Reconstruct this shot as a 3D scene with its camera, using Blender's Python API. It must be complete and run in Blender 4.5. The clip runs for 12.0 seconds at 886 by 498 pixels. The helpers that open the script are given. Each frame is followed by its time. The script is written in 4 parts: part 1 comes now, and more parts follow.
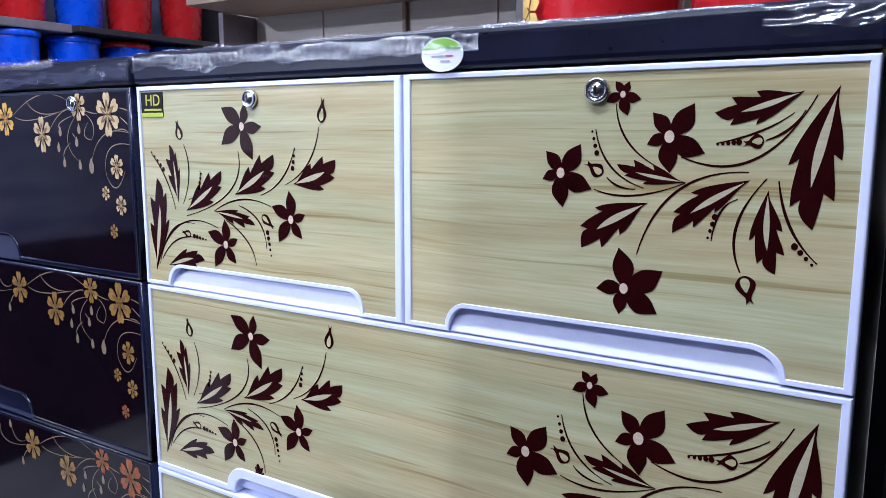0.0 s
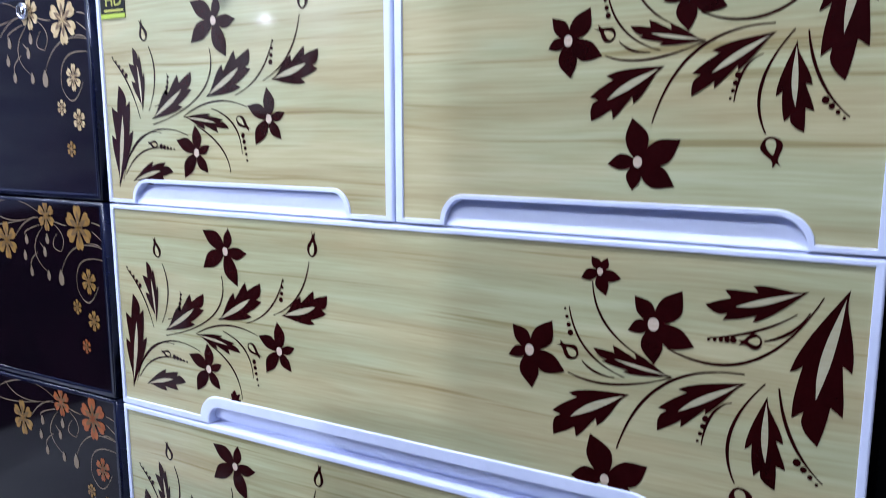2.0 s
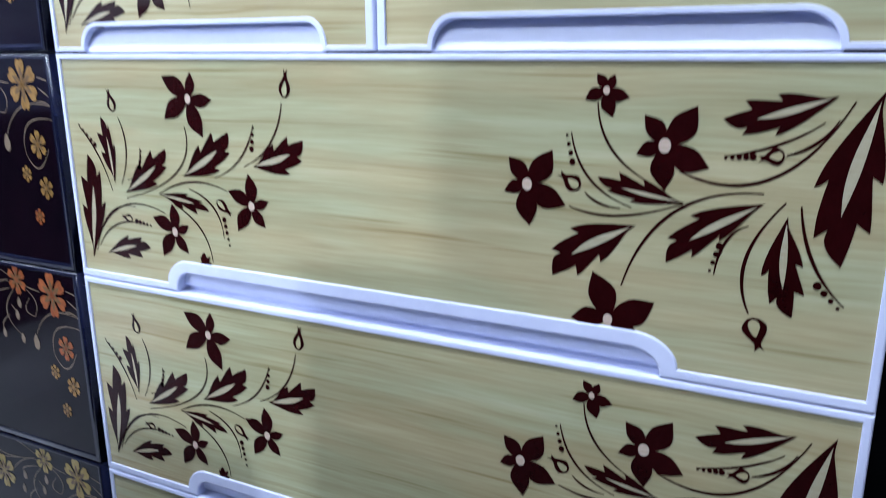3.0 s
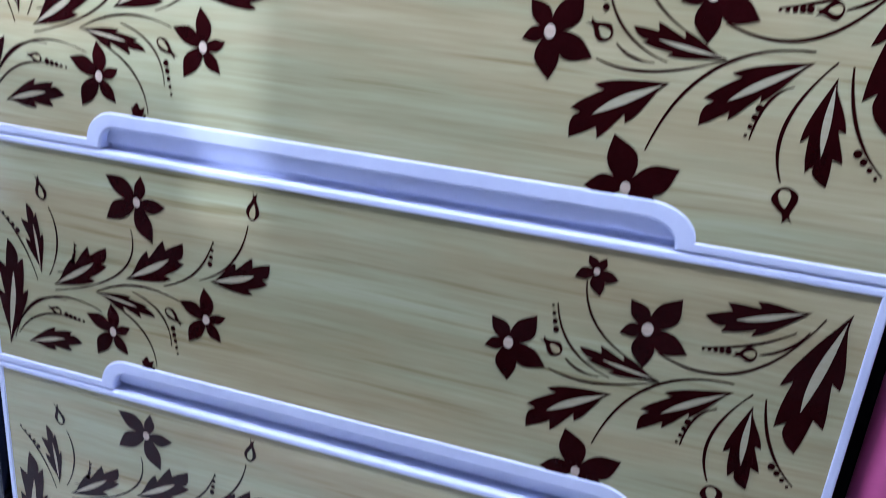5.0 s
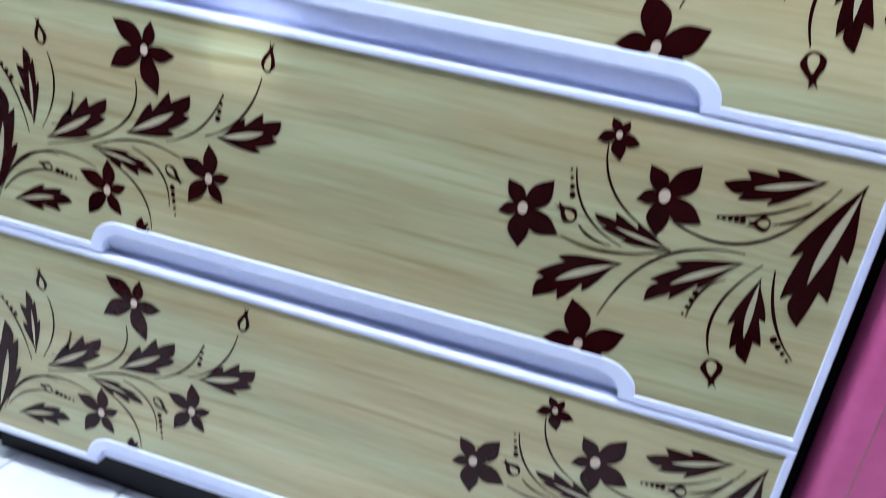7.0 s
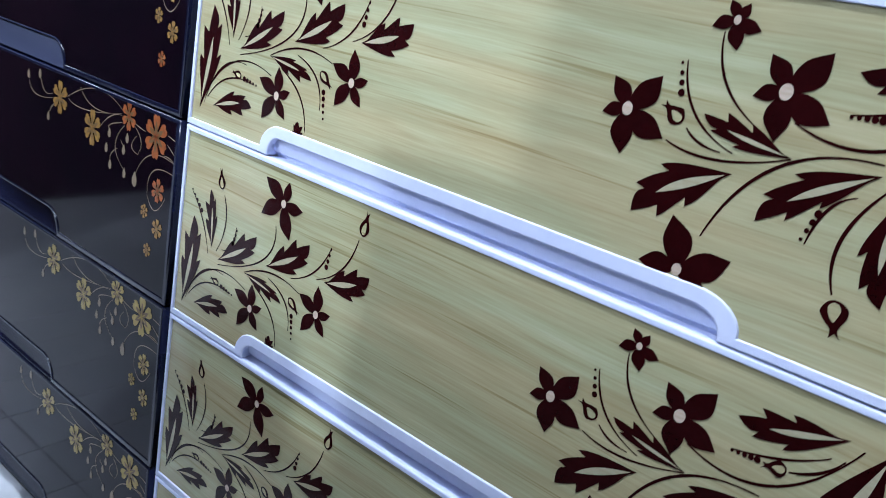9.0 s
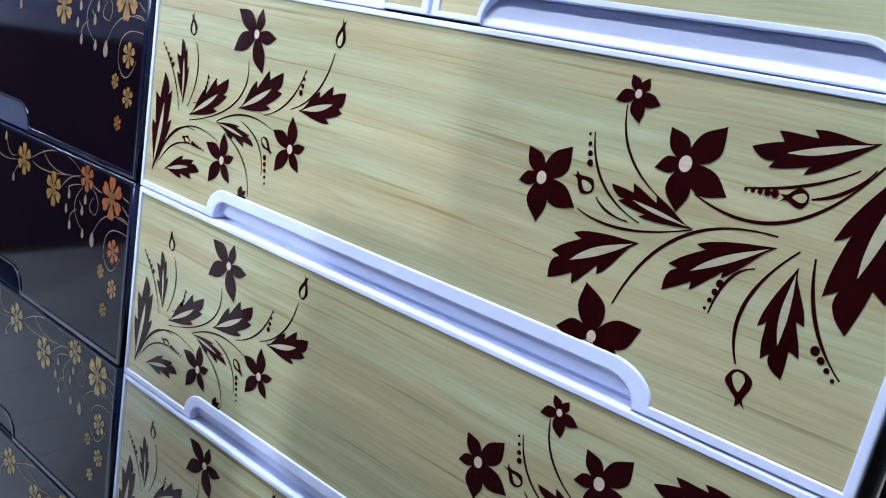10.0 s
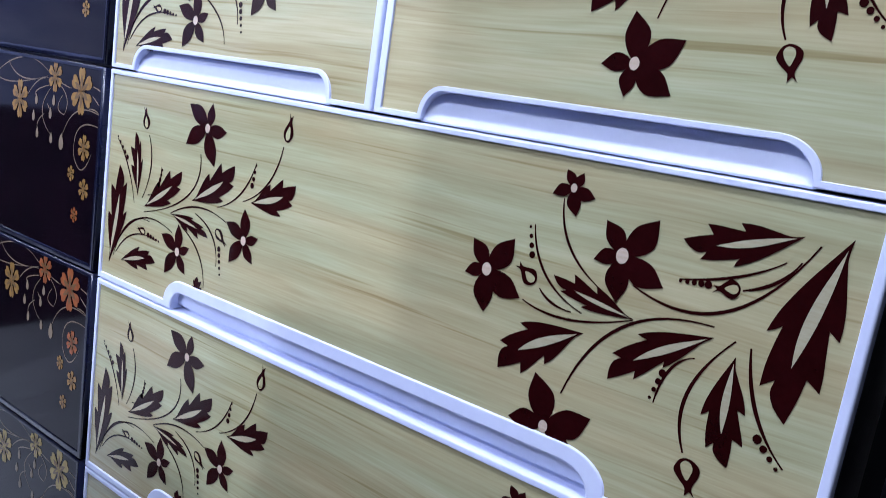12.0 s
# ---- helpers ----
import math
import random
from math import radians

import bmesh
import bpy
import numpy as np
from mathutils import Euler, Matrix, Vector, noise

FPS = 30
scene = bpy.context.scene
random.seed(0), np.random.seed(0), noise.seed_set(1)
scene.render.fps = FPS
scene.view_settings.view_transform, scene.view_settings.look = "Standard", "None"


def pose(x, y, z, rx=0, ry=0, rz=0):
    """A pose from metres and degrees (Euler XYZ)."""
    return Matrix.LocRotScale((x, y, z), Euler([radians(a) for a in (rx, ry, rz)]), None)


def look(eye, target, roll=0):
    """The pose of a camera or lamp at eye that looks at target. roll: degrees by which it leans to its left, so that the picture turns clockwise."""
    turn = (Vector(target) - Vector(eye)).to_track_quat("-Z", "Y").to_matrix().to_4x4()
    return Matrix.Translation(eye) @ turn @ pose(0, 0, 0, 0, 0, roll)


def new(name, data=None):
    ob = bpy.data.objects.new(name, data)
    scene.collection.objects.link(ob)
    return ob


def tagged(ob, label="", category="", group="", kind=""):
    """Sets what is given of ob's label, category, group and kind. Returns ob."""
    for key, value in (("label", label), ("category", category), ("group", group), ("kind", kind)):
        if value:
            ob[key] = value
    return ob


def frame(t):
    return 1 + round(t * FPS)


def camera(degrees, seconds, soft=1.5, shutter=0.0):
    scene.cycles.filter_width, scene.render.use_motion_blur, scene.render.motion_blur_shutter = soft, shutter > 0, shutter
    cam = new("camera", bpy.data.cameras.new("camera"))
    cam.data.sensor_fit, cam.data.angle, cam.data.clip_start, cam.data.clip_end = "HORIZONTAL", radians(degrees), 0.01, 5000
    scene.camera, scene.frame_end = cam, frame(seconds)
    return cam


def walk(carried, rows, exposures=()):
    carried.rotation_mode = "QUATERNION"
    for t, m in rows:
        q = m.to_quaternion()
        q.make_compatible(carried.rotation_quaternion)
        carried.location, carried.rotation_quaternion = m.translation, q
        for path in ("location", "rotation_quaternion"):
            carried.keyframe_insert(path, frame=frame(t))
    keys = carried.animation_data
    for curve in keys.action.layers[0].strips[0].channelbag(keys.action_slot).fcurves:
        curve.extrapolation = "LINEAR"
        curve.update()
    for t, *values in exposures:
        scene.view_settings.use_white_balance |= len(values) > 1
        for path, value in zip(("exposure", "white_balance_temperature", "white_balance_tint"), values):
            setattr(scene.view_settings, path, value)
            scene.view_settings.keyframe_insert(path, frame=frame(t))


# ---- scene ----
cam = camera(60.2, 12.0, 0.8, 0.5)
PATH = [
    (0, (0.735, -0.545, 1.087), (-0.313, 1.132, 0.784), 0.1),
    (0.5, (0.734, -0.548, 1.086), (-0.311, 1.131, 0.784), 0.2),
    (1, (0.724, -0.552, 1.072), (-0.309, 1.136, 0.785), 0.4),
    (1.5, (0.708, -0.545, 1.034), (-0.293, 1.163, 0.75), 0.6),
    (2, (0.692, -0.533, 0.997), (-0.26, 1.198, 0.678), 0.0),
    (2.5, (0.68, -0.522, 0.959), (-0.241, 1.205, 0.548), -0.7),
    (2.7, (0.674, -0.516, 0.947), (-0.228, 1.208, 0.484), -0.7),
    (4.3, (0.584, -0.493, 0.73), (-0.046, 1.309, 0.135), 3.2),
    (4.5, (0.578, -0.491, 0.704), (-0.028, 1.31, 0.08), 3.6),
    (5, (0.555, -0.501, 0.631), (0.062, 1.321, -0.029), 5.6),
    (5.5, (0.537, -0.525, 0.582), (0.087, 1.289, -0.13), 7.0),
    (6, (0.534, -0.535, 0.531), (0.144, 1.245, -0.295), 9.4),
    (6.2, (0.534, -0.536, 0.515), (0.175, 1.236, -0.341), 10.5),
    (6.5, (0.533, -0.542, 0.513), (0.191, 1.25, -0.306), 11.3),
    (7, (0.53, -0.535, 0.538), (0.161, 1.311, -0.139), 10.6),
    (7.5, (0.547, -0.518, 0.603), (0.044, 1.353, 0.109), 9.0),
    (7.7, (0.559, -0.523, 0.644), (-0.016, 1.345, 0.22), 9.0),
    (9.3, (0.71, -0.471, 0.882), (-0.417, 1.062, 0.266), 11.6),
    (9.5, (0.72, -0.462, 0.881), (-0.416, 1.081, 0.306), 11.6),
    (10, (0.73, -0.453, 0.897), (-0.397, 1.122, 0.397), 11.0),
    (10.5, (0.735, -0.45, 0.898), (-0.384, 1.142, 0.439), 10.8),
    (11, (0.738, -0.447, 0.904), (-0.372, 1.161, 0.476), 10.7),
    (11.5, (0.74, -0.445, 0.916), (-0.367, 1.174, 0.523), 9.8),
    (12, (0.742, -0.441, 0.933), (-0.377, 1.174, 0.559), 8.7),
]
EXPOSURES = [(0, -0.43, 5800, 20), (0.5, -0.64, 5800, 20), (1.0, -0.64, 5800, 20), (1.5, -0.74, 5760, 18), (2.0, -0.4, 5740, 15), (2.5, -0.38, 5700, 13), (4.5, 0.24, 5680, 15), (5, 0.38, 5380, 19), (5.5, 0.47, 5600, 16), (6.0, 0.58, 5960, 13), (6.5, 0.62, 5960, 13), (7.0, 0.82, 5900, 9), (7.5, 0.56, 5290, 19), (9.5, -0.22, 5760, 8), (10.5, -0.13, 5740, 16), (11.5, -0.18, 5700, 18), (12, -0.36, 5630, 19)]
walk(cam, [(t, look(eye, target, roll)) for t, eye, target, roll in PATH], EXPOSURES)

# ---- world, lamps, exposure ----
world = bpy.data.worlds.new("world")
scene.world = world
world.use_nodes = True
world.node_tree.nodes["Background"].inputs[0].default_value = (0.55, 0.62, 0.75, 1)
world.node_tree.nodes["Background"].inputs[1].default_value = 0.15


def area_lamp(name, x, y, z, sx, sy, watts, target):
    d = bpy.data.lights.new(name, "AREA")
    d.shape, d.size, d.size_y, d.energy = "RECTANGLE", sx, sy, watts
    d.color = LAMP_COLOUR
    ob = new(name, d)
    ob.matrix_world = look((x, y, z), target)
    return ob


LAMP_COLOUR = (0.85, 0.92, 1.0)
# ceiling lamps out of view, placed by how they light fronts and shelves
area_lamp("unseen_ceiling_lamp", 0.25, -0.56, 2.42, 1.2, 0.14, 50, (0.25, -0.56, 0))
area_lamp("unseen_ceiling_lamp", -1.3, -0.95, 2.42, 1.2, 0.14, 4, (-1.3, -0.95, 0))
# unseen narrow source, added to cast the sharp light edge on the fronts
area_lamp("added_edge_lamp", -2.6, -3.6, 2.30, 0.06, 0.08, 125, (0.2, 0.0, 0.6))
# added behind the aisle blocker, so its soft shade darkens the lower rows
area_lamp("unseen_ceiling_lamp", -0.05, -1.80, 2.42, 1.2, 0.20, 58, (-0.05, -1.80, 0))
area_lamp("unseen_ceiling_lamp", -0.6, 0.45, 2.42, 1.2, 0.14, 24, (-0.6, 0.45, 0))


# ---- materials ----
def material(name, colour, rough=0.5, metal=0.0, spec=0.5, coat=0.0):
    m = bpy.data.materials.new(name)
    m.use_nodes = True
    b = m.node_tree.nodes["Principled BSDF"]
    b.inputs["Base Color"].default_value = (*colour, 1)
    b.inputs["Roughness"].default_value = rough
    b.inputs["Metallic"].default_value = metal
    b.inputs["Specular IOR Level"].default_value = spec
    b.inputs["Coat Weight"].default_value = coat
    b.inputs["Coat Roughness"].default_value = 0.06
    return m


def nodes_of(m):
    t = m.node_tree
    return t, t.nodes["Principled BSDF"]


def add(t, kind, **values):
    n = t.nodes.new(kind)
    for k, v in values.items():
        n.inputs[k.replace("_", " ")].default_value = v
    return n


def mottled(m, colour_a, colour_b, scale, stretch=(1, 1, 1), bump=0.0, rough=None, by_object=False):
    """Two-scale variation between two colours, with a fine bump and uneven gloss."""
    t, b = nodes_of(m)
    tc = t.nodes.new("ShaderNodeTexCoord")
    mp = t.nodes.new("ShaderNodeMapping")
    mp.inputs["Scale"].default_value = stretch
    t.links.new(tc.outputs["Object"], mp.inputs["Vector"])
    if by_object:
        oi = t.nodes.new("ShaderNodeObjectInfo")
        mul = t.nodes.new("ShaderNodeMath")
        mul.operation = "MULTIPLY"
        mul.inputs[1].default_value = 37.0
        t.links.new(oi.outputs["Random"], mul.inputs[0])
        t.links.new(mul.outputs[0], mp.inputs["Location"])
    big = add(t, "ShaderNodeTexNoise", Scale=scale, Detail=3.0, Roughness=0.55)
    fine = add(t, "ShaderNodeTexNoise", Scale=scale * 9, Detail=4.0, Roughness=0.6)
    t.links.new(mp.outputs[0], big.inputs["Vector"])
    t.links.new(mp.outputs[0], fine.inputs["Vector"])
    mixf = t.nodes.new("ShaderNodeMath")
    mixf.operation = "MULTIPLY_ADD"
    mixf.inputs[1].default_value = 0.35
    t.links.new(fine.outputs[0], mixf.inputs[0])
    half = t.nodes.new("ShaderNodeMath")
    half.operation = "MULTIPLY"
    half.inputs[1].default_value = 0.65
    t.links.new(big.outputs[0], half.inputs[0])
    t.links.new(half.outputs[0], mixf.inputs[2])
    ramp = t.nodes.new("ShaderNodeValToRGB")
    ramp.color_ramp.elements[0].position, ramp.color_ramp.elements[1].position = 0.35, 0.65
    ramp.color_ramp.elements[0].color, ramp.color_ramp.elements[1].color = (*colour_a, 1), (*colour_b, 1)
    t.links.new(mixf.outputs[0], ramp.inputs[0])
    t.links.new(ramp.outputs[0], b.inputs["Base Color"])
    if bump:
        bp = add(t, "ShaderNodeBump", Strength=bump, Distance=0.001)
        t.links.new(mixf.outputs[0], bp.inputs["Height"])
        t.links.new(bp.outputs[0], b.inputs["Normal"])
    if rough:
        rr = t.nodes.new("ShaderNodeMapRange")
        rr.inputs["To Min"].default_value, rr.inputs["To Max"].default_value = rough
        t.links.new(fine.outputs[0], rr.inputs["Value"])
        t.links.new(rr.outputs[0], b.inputs["Roughness"])
    return m


def wood_print():
    """Glossy laminate printed with pale, straight, horizontal wood grain."""
    m = material("pale_wood_laminate", (0.5, 0.44, 0.24), 0.24, spec=0.2, coat=0.42)
    m.node_tree.nodes["Principled BSDF"].inputs["Coat Roughness"].default_value = 0.06
    t, b = nodes_of(m)
    tc = t.nodes.new("ShaderNodeTexCoord")
    oi = t.nodes.new("ShaderNodeObjectInfo")
    off = t.nodes.new("ShaderNodeMath")
    off.operation = "MULTIPLY"
    off.inputs[1].default_value = 11.0
    t.links.new(oi.outputs["Random"], off.inputs[0])
    wob = add(t, "ShaderNodeTexNoise", Scale=3.0, Detail=2.0)
    t.links.new(tc.outputs["Object"], wob.inputs["Vector"])
    sc = t.nodes.new("ShaderNodeVectorMath")
    sc.operation = "MULTIPLY_ADD"
    sc.inputs[1].default_value = (0.0, 0.0, 0.022)
    t.links.new(wob.outputs["Color"], sc.inputs[0])
    t.links.new(tc.outputs["Object"], sc.inputs[2])

    def streak(scale, detail, stretch):
        mp = t.nodes.new("ShaderNodeMapping")
        mp.inputs["Scale"].default_value = stretch
        t.links.new(sc.outputs[0], mp.inputs["Vector"])
        t.links.new(off.outputs[0], mp.inputs["Location"])
        n = add(t, "ShaderNodeTexNoise", Scale=scale, Detail=detail, Roughness=0.6)
        t.links.new(mp.outputs[0], n.inputs["Vector"])
        return n.outputs[0]

    broad = streak(1.0, 4.0, (2.4, 1.0, 40.0))
    lines = streak(1.0, 2.0, (3.4, 1.0, 210.0))
    fine = streak(1.0, 4.0, (14.0, 1.0, 520.0))
    patch = streak(1.0, 3.0, (3.2, 1.0, 17.0))
    ramp = t.nodes.new("ShaderNodeValToRGB")
    e = ramp.color_ramp.elements
    e[0].position, e[0].color = 0.3, (*WOOD_DARK, 1)
    e[1].position, e[1].color = 0.7, (*WOOD_LIGHT, 1)
    t.links.new(broad, ramp.inputs[0])
    r2 = t.nodes.new("ShaderNodeValToRGB")
    e = r2.color_ramp.elements
    e[0].position, e[0].color = 0.295, (0.66, 0.59, 0.46, 1)
    e[1].position, e[1].color = 0.40, (1, 1, 1, 1)
    t.links.new(lines, r2.inputs[0])
    r3 = t.nodes.new("ShaderNodeValToRGB")
    e = r3.color_ramp.elements
    e[0].position, e[0].color = 0.3, (0.80, 0.77, 0.69, 1)
    e[1].position, e[1].color = 0.7, (1, 1, 1, 1)
    t.links.new(fine, r3.inputs[0])
    r4 = t.nodes.new("ShaderNodeValToRGB")
    e = r4.color_ramp.elements
    e[0].position, e[0].color = 0.40, (0.925, 1.0, 0.915, 1)
    e[1].position, e[1].color = 0.60, (1.0, 0.94, 0.815, 1)
    t.links.new(patch, r4.inputs[0])
    last = ramp.outputs[0]
    for r in (r2, r3, r4):
        mx = t.nodes.new("ShaderNodeMix")
        mx.data_type, mx.blend_type = "RGBA", "MULTIPLY"
        mx.inputs["Factor"].default_value = 0.9
        t.links.new(last, mx.inputs["A"])
        t.links.new(r.outputs[0], mx.inputs["B"])
        last = mx.outputs["Result"]
    t.links.new(last, b.inputs["Base Color"])
    bp = add(t, "ShaderNodeBump", Strength=0.12, Distance=0.0006)
    t.links.new(patch, bp.inputs["Height"])
    t.links.new(bp.outputs[0], b.inputs["Normal"])
    return m


WOOD_DARK, WOOD_LIGHT = (0.405, 0.352, 0.215), (0.53, 0.508, 0.345)
WOOD = wood_print()
PRINT = mottled(material("maroon_print", (0.03, 0.006, 0.008), 0.2, spec=0.06, coat=0.26), (0.012, 0.0009, 0.0013), (0.021, 0.0017, 0.0023), 30, rough=(0.2, 0.3))
PRINT_PALE = mottled(material("pale_pink_print", (0.55, 0.42, 0.32), 0.2), (0.50, 0.38, 0.28), (0.62, 0.50, 0.40), 60, stretch=(1, 1, 8))
VEIN = mottled(material("bare_laminate_slit", (0.5, 0.44, 0.27), 0.24, spec=0.2, coat=0.42), (0.38, 0.33, 0.205), (0.46, 0.42, 0.29), 60, stretch=(1, 1, 8))
WHITE = mottled(material("white_plastic", (0.7, 0.72, 0.85), 0.32), (0.61, 0.65, 0.85), (0.68, 0.72, 0.91), 12, bump=0.05, rough=(0.38, 0.52))
NAVY = mottled(material("navy_plastic", (0.012, 0.013, 0.03), 0.3, spec=0.25), (0.004, 0.0045, 0.014), (0.008, 0.009, 0.026), 14, bump=0.08, rough=(0.22, 0.4))
GLOSS_BLACK = mottled(material("dark_gloss_laminate", (0.012, 0.006, 0.014), 0.07, spec=0.15), (0.0015, 0.0012, 0.003), (0.006, 0.002, 0.005), 5, bump=0.02, rough=(0.05, 0.1))
GLOSS_NAVY = mottled(material("navy_gloss_plastic", (0.006, 0.008, 0.025), 0.12, spec=0.4), (0.003, 0.004, 0.014), (0.007, 0.009, 0.028), 14, bump=0.05, rough=(0.1, 0.2))
GOLD = mottled(material("gold_print", (0.5, 0.28, 0.07), 0.35, 0.3), (0.20, 0.095, 0.018), (0.38, 0.215, 0.05), 120, rough=(0.25, 0.4))
GOLD_PALE = mottled(material("pale_gold_print", (0.55, 0.4, 0.2), 0.35, 0.3), (0.36, 0.23, 0.09), (0.62, 0.48, 0.26), 120, rough=(0.25, 0.4))
GOLD_ORANGE = mottled(material("orange_gold_print", (0.3, 0.1, 0.02), 0.35, 0.3), (0.20, 0.04, 0.009), (0.42, 0.12, 0.028), 120, rough=(0.25, 0.4))
GOLD_YELLOW = mottled(material("yellow_gold_print", (0.6, 0.3, 0.03), 0.35, 0.3), (0.50, 0.24, 0.02), (0.72, 0.44, 0.06), 40, rough=(0.25, 0.4))
GOLD_DULL = mottled(material("dull_gold_print", (0.4, 0.26, 0.1), 0.35, 0.3), (0.27, 0.18, 0.035), (0.43, 0.315, 0.085), 120, rough=(0.25, 0.4))
GOLD_DARK = material("brown_print", (0.13, 0.07, 0.022), 0.35)
GOLD_LINE = material("pale_gold_line_print", (0.22, 0.16, 0.10), 0.35, 0.2)
CHROME = mottled(material("chrome", (0.75, 0.75, 0.78), 0.12, 1.0), (0.68, 0.68, 0.72), (0.82, 0.82, 0.85), 90, rough=(0.08, 0.2))
STICKER_BLACK = material("black_label", (0.006, 0.006, 0.005), 0.45, spec=0.15)
STICKER_YELLOW = material("yellow_label_ink", (0.42, 0.40, 0.05), 0.4)
STICKER_LIME = material("lime_label_ink", (0.36, 0.46, 0.02), 0.4)
STICKER_GREEN = material("green_label", (0.16, 0.36, 0.03), 0.3)
STICKER_WHITE = material("white_label", (0.75, 0.76, 0.78), 0.3)
STICKER_GREY = material("grey_label_ink", (0.35, 0.36, 0.42), 0.4)
STICKER_PINK = material("pink_label_ink", (0.5, 0.1, 0.16), 0.4)
PINK = mottled(material("pink_plastic", (0.5, 0.09, 0.24), 0.35), (0.44, 0.075, 0.21), (0.56, 0.11, 0.28), 8, bump=0.05, rough=(0.3, 0.45))
TILE = mottled(material("white_floor_tile", (0.75, 0.77, 0.8), 0.18), (0.60, 0.61, 0.64), (0.70, 0.71, 0.73), 6, bump=0.05, rough=(0.12, 0.3), by_object=True)
GROUT = mottled(material("grey_grout", (0.3, 0.3, 0.3), 0.9), (0.10, 0.09, 0.08), (0.45, 0.44, 0.43), 45)
WALL = mottled(material("painted_wall", (0.5, 0.5, 0.48), 0.8), (0.42, 0.42, 0.42), (0.52, 0.52, 0.5), 2, bump=0.1)
# dark colour stands for the dim room that the glossy fronts reflect
DARK_WALL = mottled(material("dark_unseen_wall", (0.09, 0.085, 0.085), 0.8), (0.015, 0.014, 0.018), (0.05, 0.045, 0.045), 2, bump=0.1)
CEILING = mottled(material("ceiling_paint", (0.45, 0.46, 0.48), 0.85), (0.22, 0.23, 0.25), (0.30, 0.30, 0.32), 2, bump=0.05)
PLY = mottled(material("beige_board", (0.36, 0.31, 0.24), 0.6), (0.42, 0.385, 0.34), (0.54, 0.50, 0.45), 5, stretch=(0.3, 1, 6), bump=0.08)
PLY_DARK = mottled(material("brown_board", (0.12, 0.08, 0.055), 0.6), (0.20, 0.145, 0.10), (0.28, 0.205, 0.15), 6, stretch=(0.3, 1, 6), bump=0.08)
SHELF_DARK = mottled(material("dark_shelf_board", (0.035, 0.028, 0.03), 0.5), (0.025, 0.02, 0.022), (0.05, 0.04, 0.042), 6, bump=0.05)
SHELF_PALE = mottled(material("pale_shelf_edge", (0.5, 0.45, 0.48), 0.4), (0.14, 0.12, 0.14), (0.21, 0.18, 0.205), 10)
RED = mottled(material("red_plastic", (0.5, 0.012, 0.015), 0.28), (0.50, 0.011, 0.014), (0.58, 0.016, 0.018), 3, rough=(0.2, 0.35))
BLUE = mottled(material("blue_plastic", (0.012, 0.09, 0.55), 0.28), (0.005, 0.075, 0.70), (0.009, 0.10, 0.80), 3, rough=(0.2, 0.35))
BLACK_MATTE = mottled(material("black_plastic", (0.003, 0.003, 0.004), 0.5, spec=0.2), (0.0015, 0.0015, 0.003), (0.004, 0.004, 0.006), 12, rough=(0.45, 0.6))
BLUE_GREY = mottled(material("blue_grey_paint", (0.1, 0.11, 0.17), 0.7), (0.08, 0.09, 0.16), (0.20, 0.22, 0.36), 1.2, bump=0.1)
# two colours for unseen blocks, picked for their reflection in the black gloss
PLUM_BLOCK = mottled(material("plum_block", (0.03, 0.012, 0.02), 0.7), (0.006, 0.003, 0.006), (0.03, 0.012, 0.022), 2.0, stretch=(1, 1, 4), bump=0.1)
BLUE_PALE = mottled(material("pale_blue_block", (0.25, 0.3, 0.5), 0.6), (0.22, 0.26, 0.55), (0.75, 0.80, 1.0), 2.2, stretch=(0.8, 1, 5), bump=0.1)
CREAM = material("cream_flower_print", (0.66, 0.44, 0.13), 0.35)
ROSE = material("rose_print", (0.62, 0.12, 0.22), 0.35)


def emitter(name, colour, strength):
    m = bpy.data.materials.new(name)
    m.use_nodes = True
    b = m.node_tree.nodes["Principled BSDF"]
    b.inputs["Base Color"].default_value = (0.8, 0.8, 0.8, 1)
    b.inputs["Emission Color"].default_value = (*colour, 1)
    b.inputs["Emission Strength"].default_value = strength
    return m


TUBE_GLOW = emitter("lit_tube", (0.9, 0.95, 1.0), 50.0)
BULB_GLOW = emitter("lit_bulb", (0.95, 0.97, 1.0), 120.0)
# unseen glowing sheets, added as fill and as reflections in the gloss
SIDE_FILL_GLOW = emitter("added_side_glow", (0.80, 0.90, 1.0), 1.8)
FRONT_FILL_GLOW = emitter("added_front_glow", (0.85, 0.95, 1.0), 3.0)


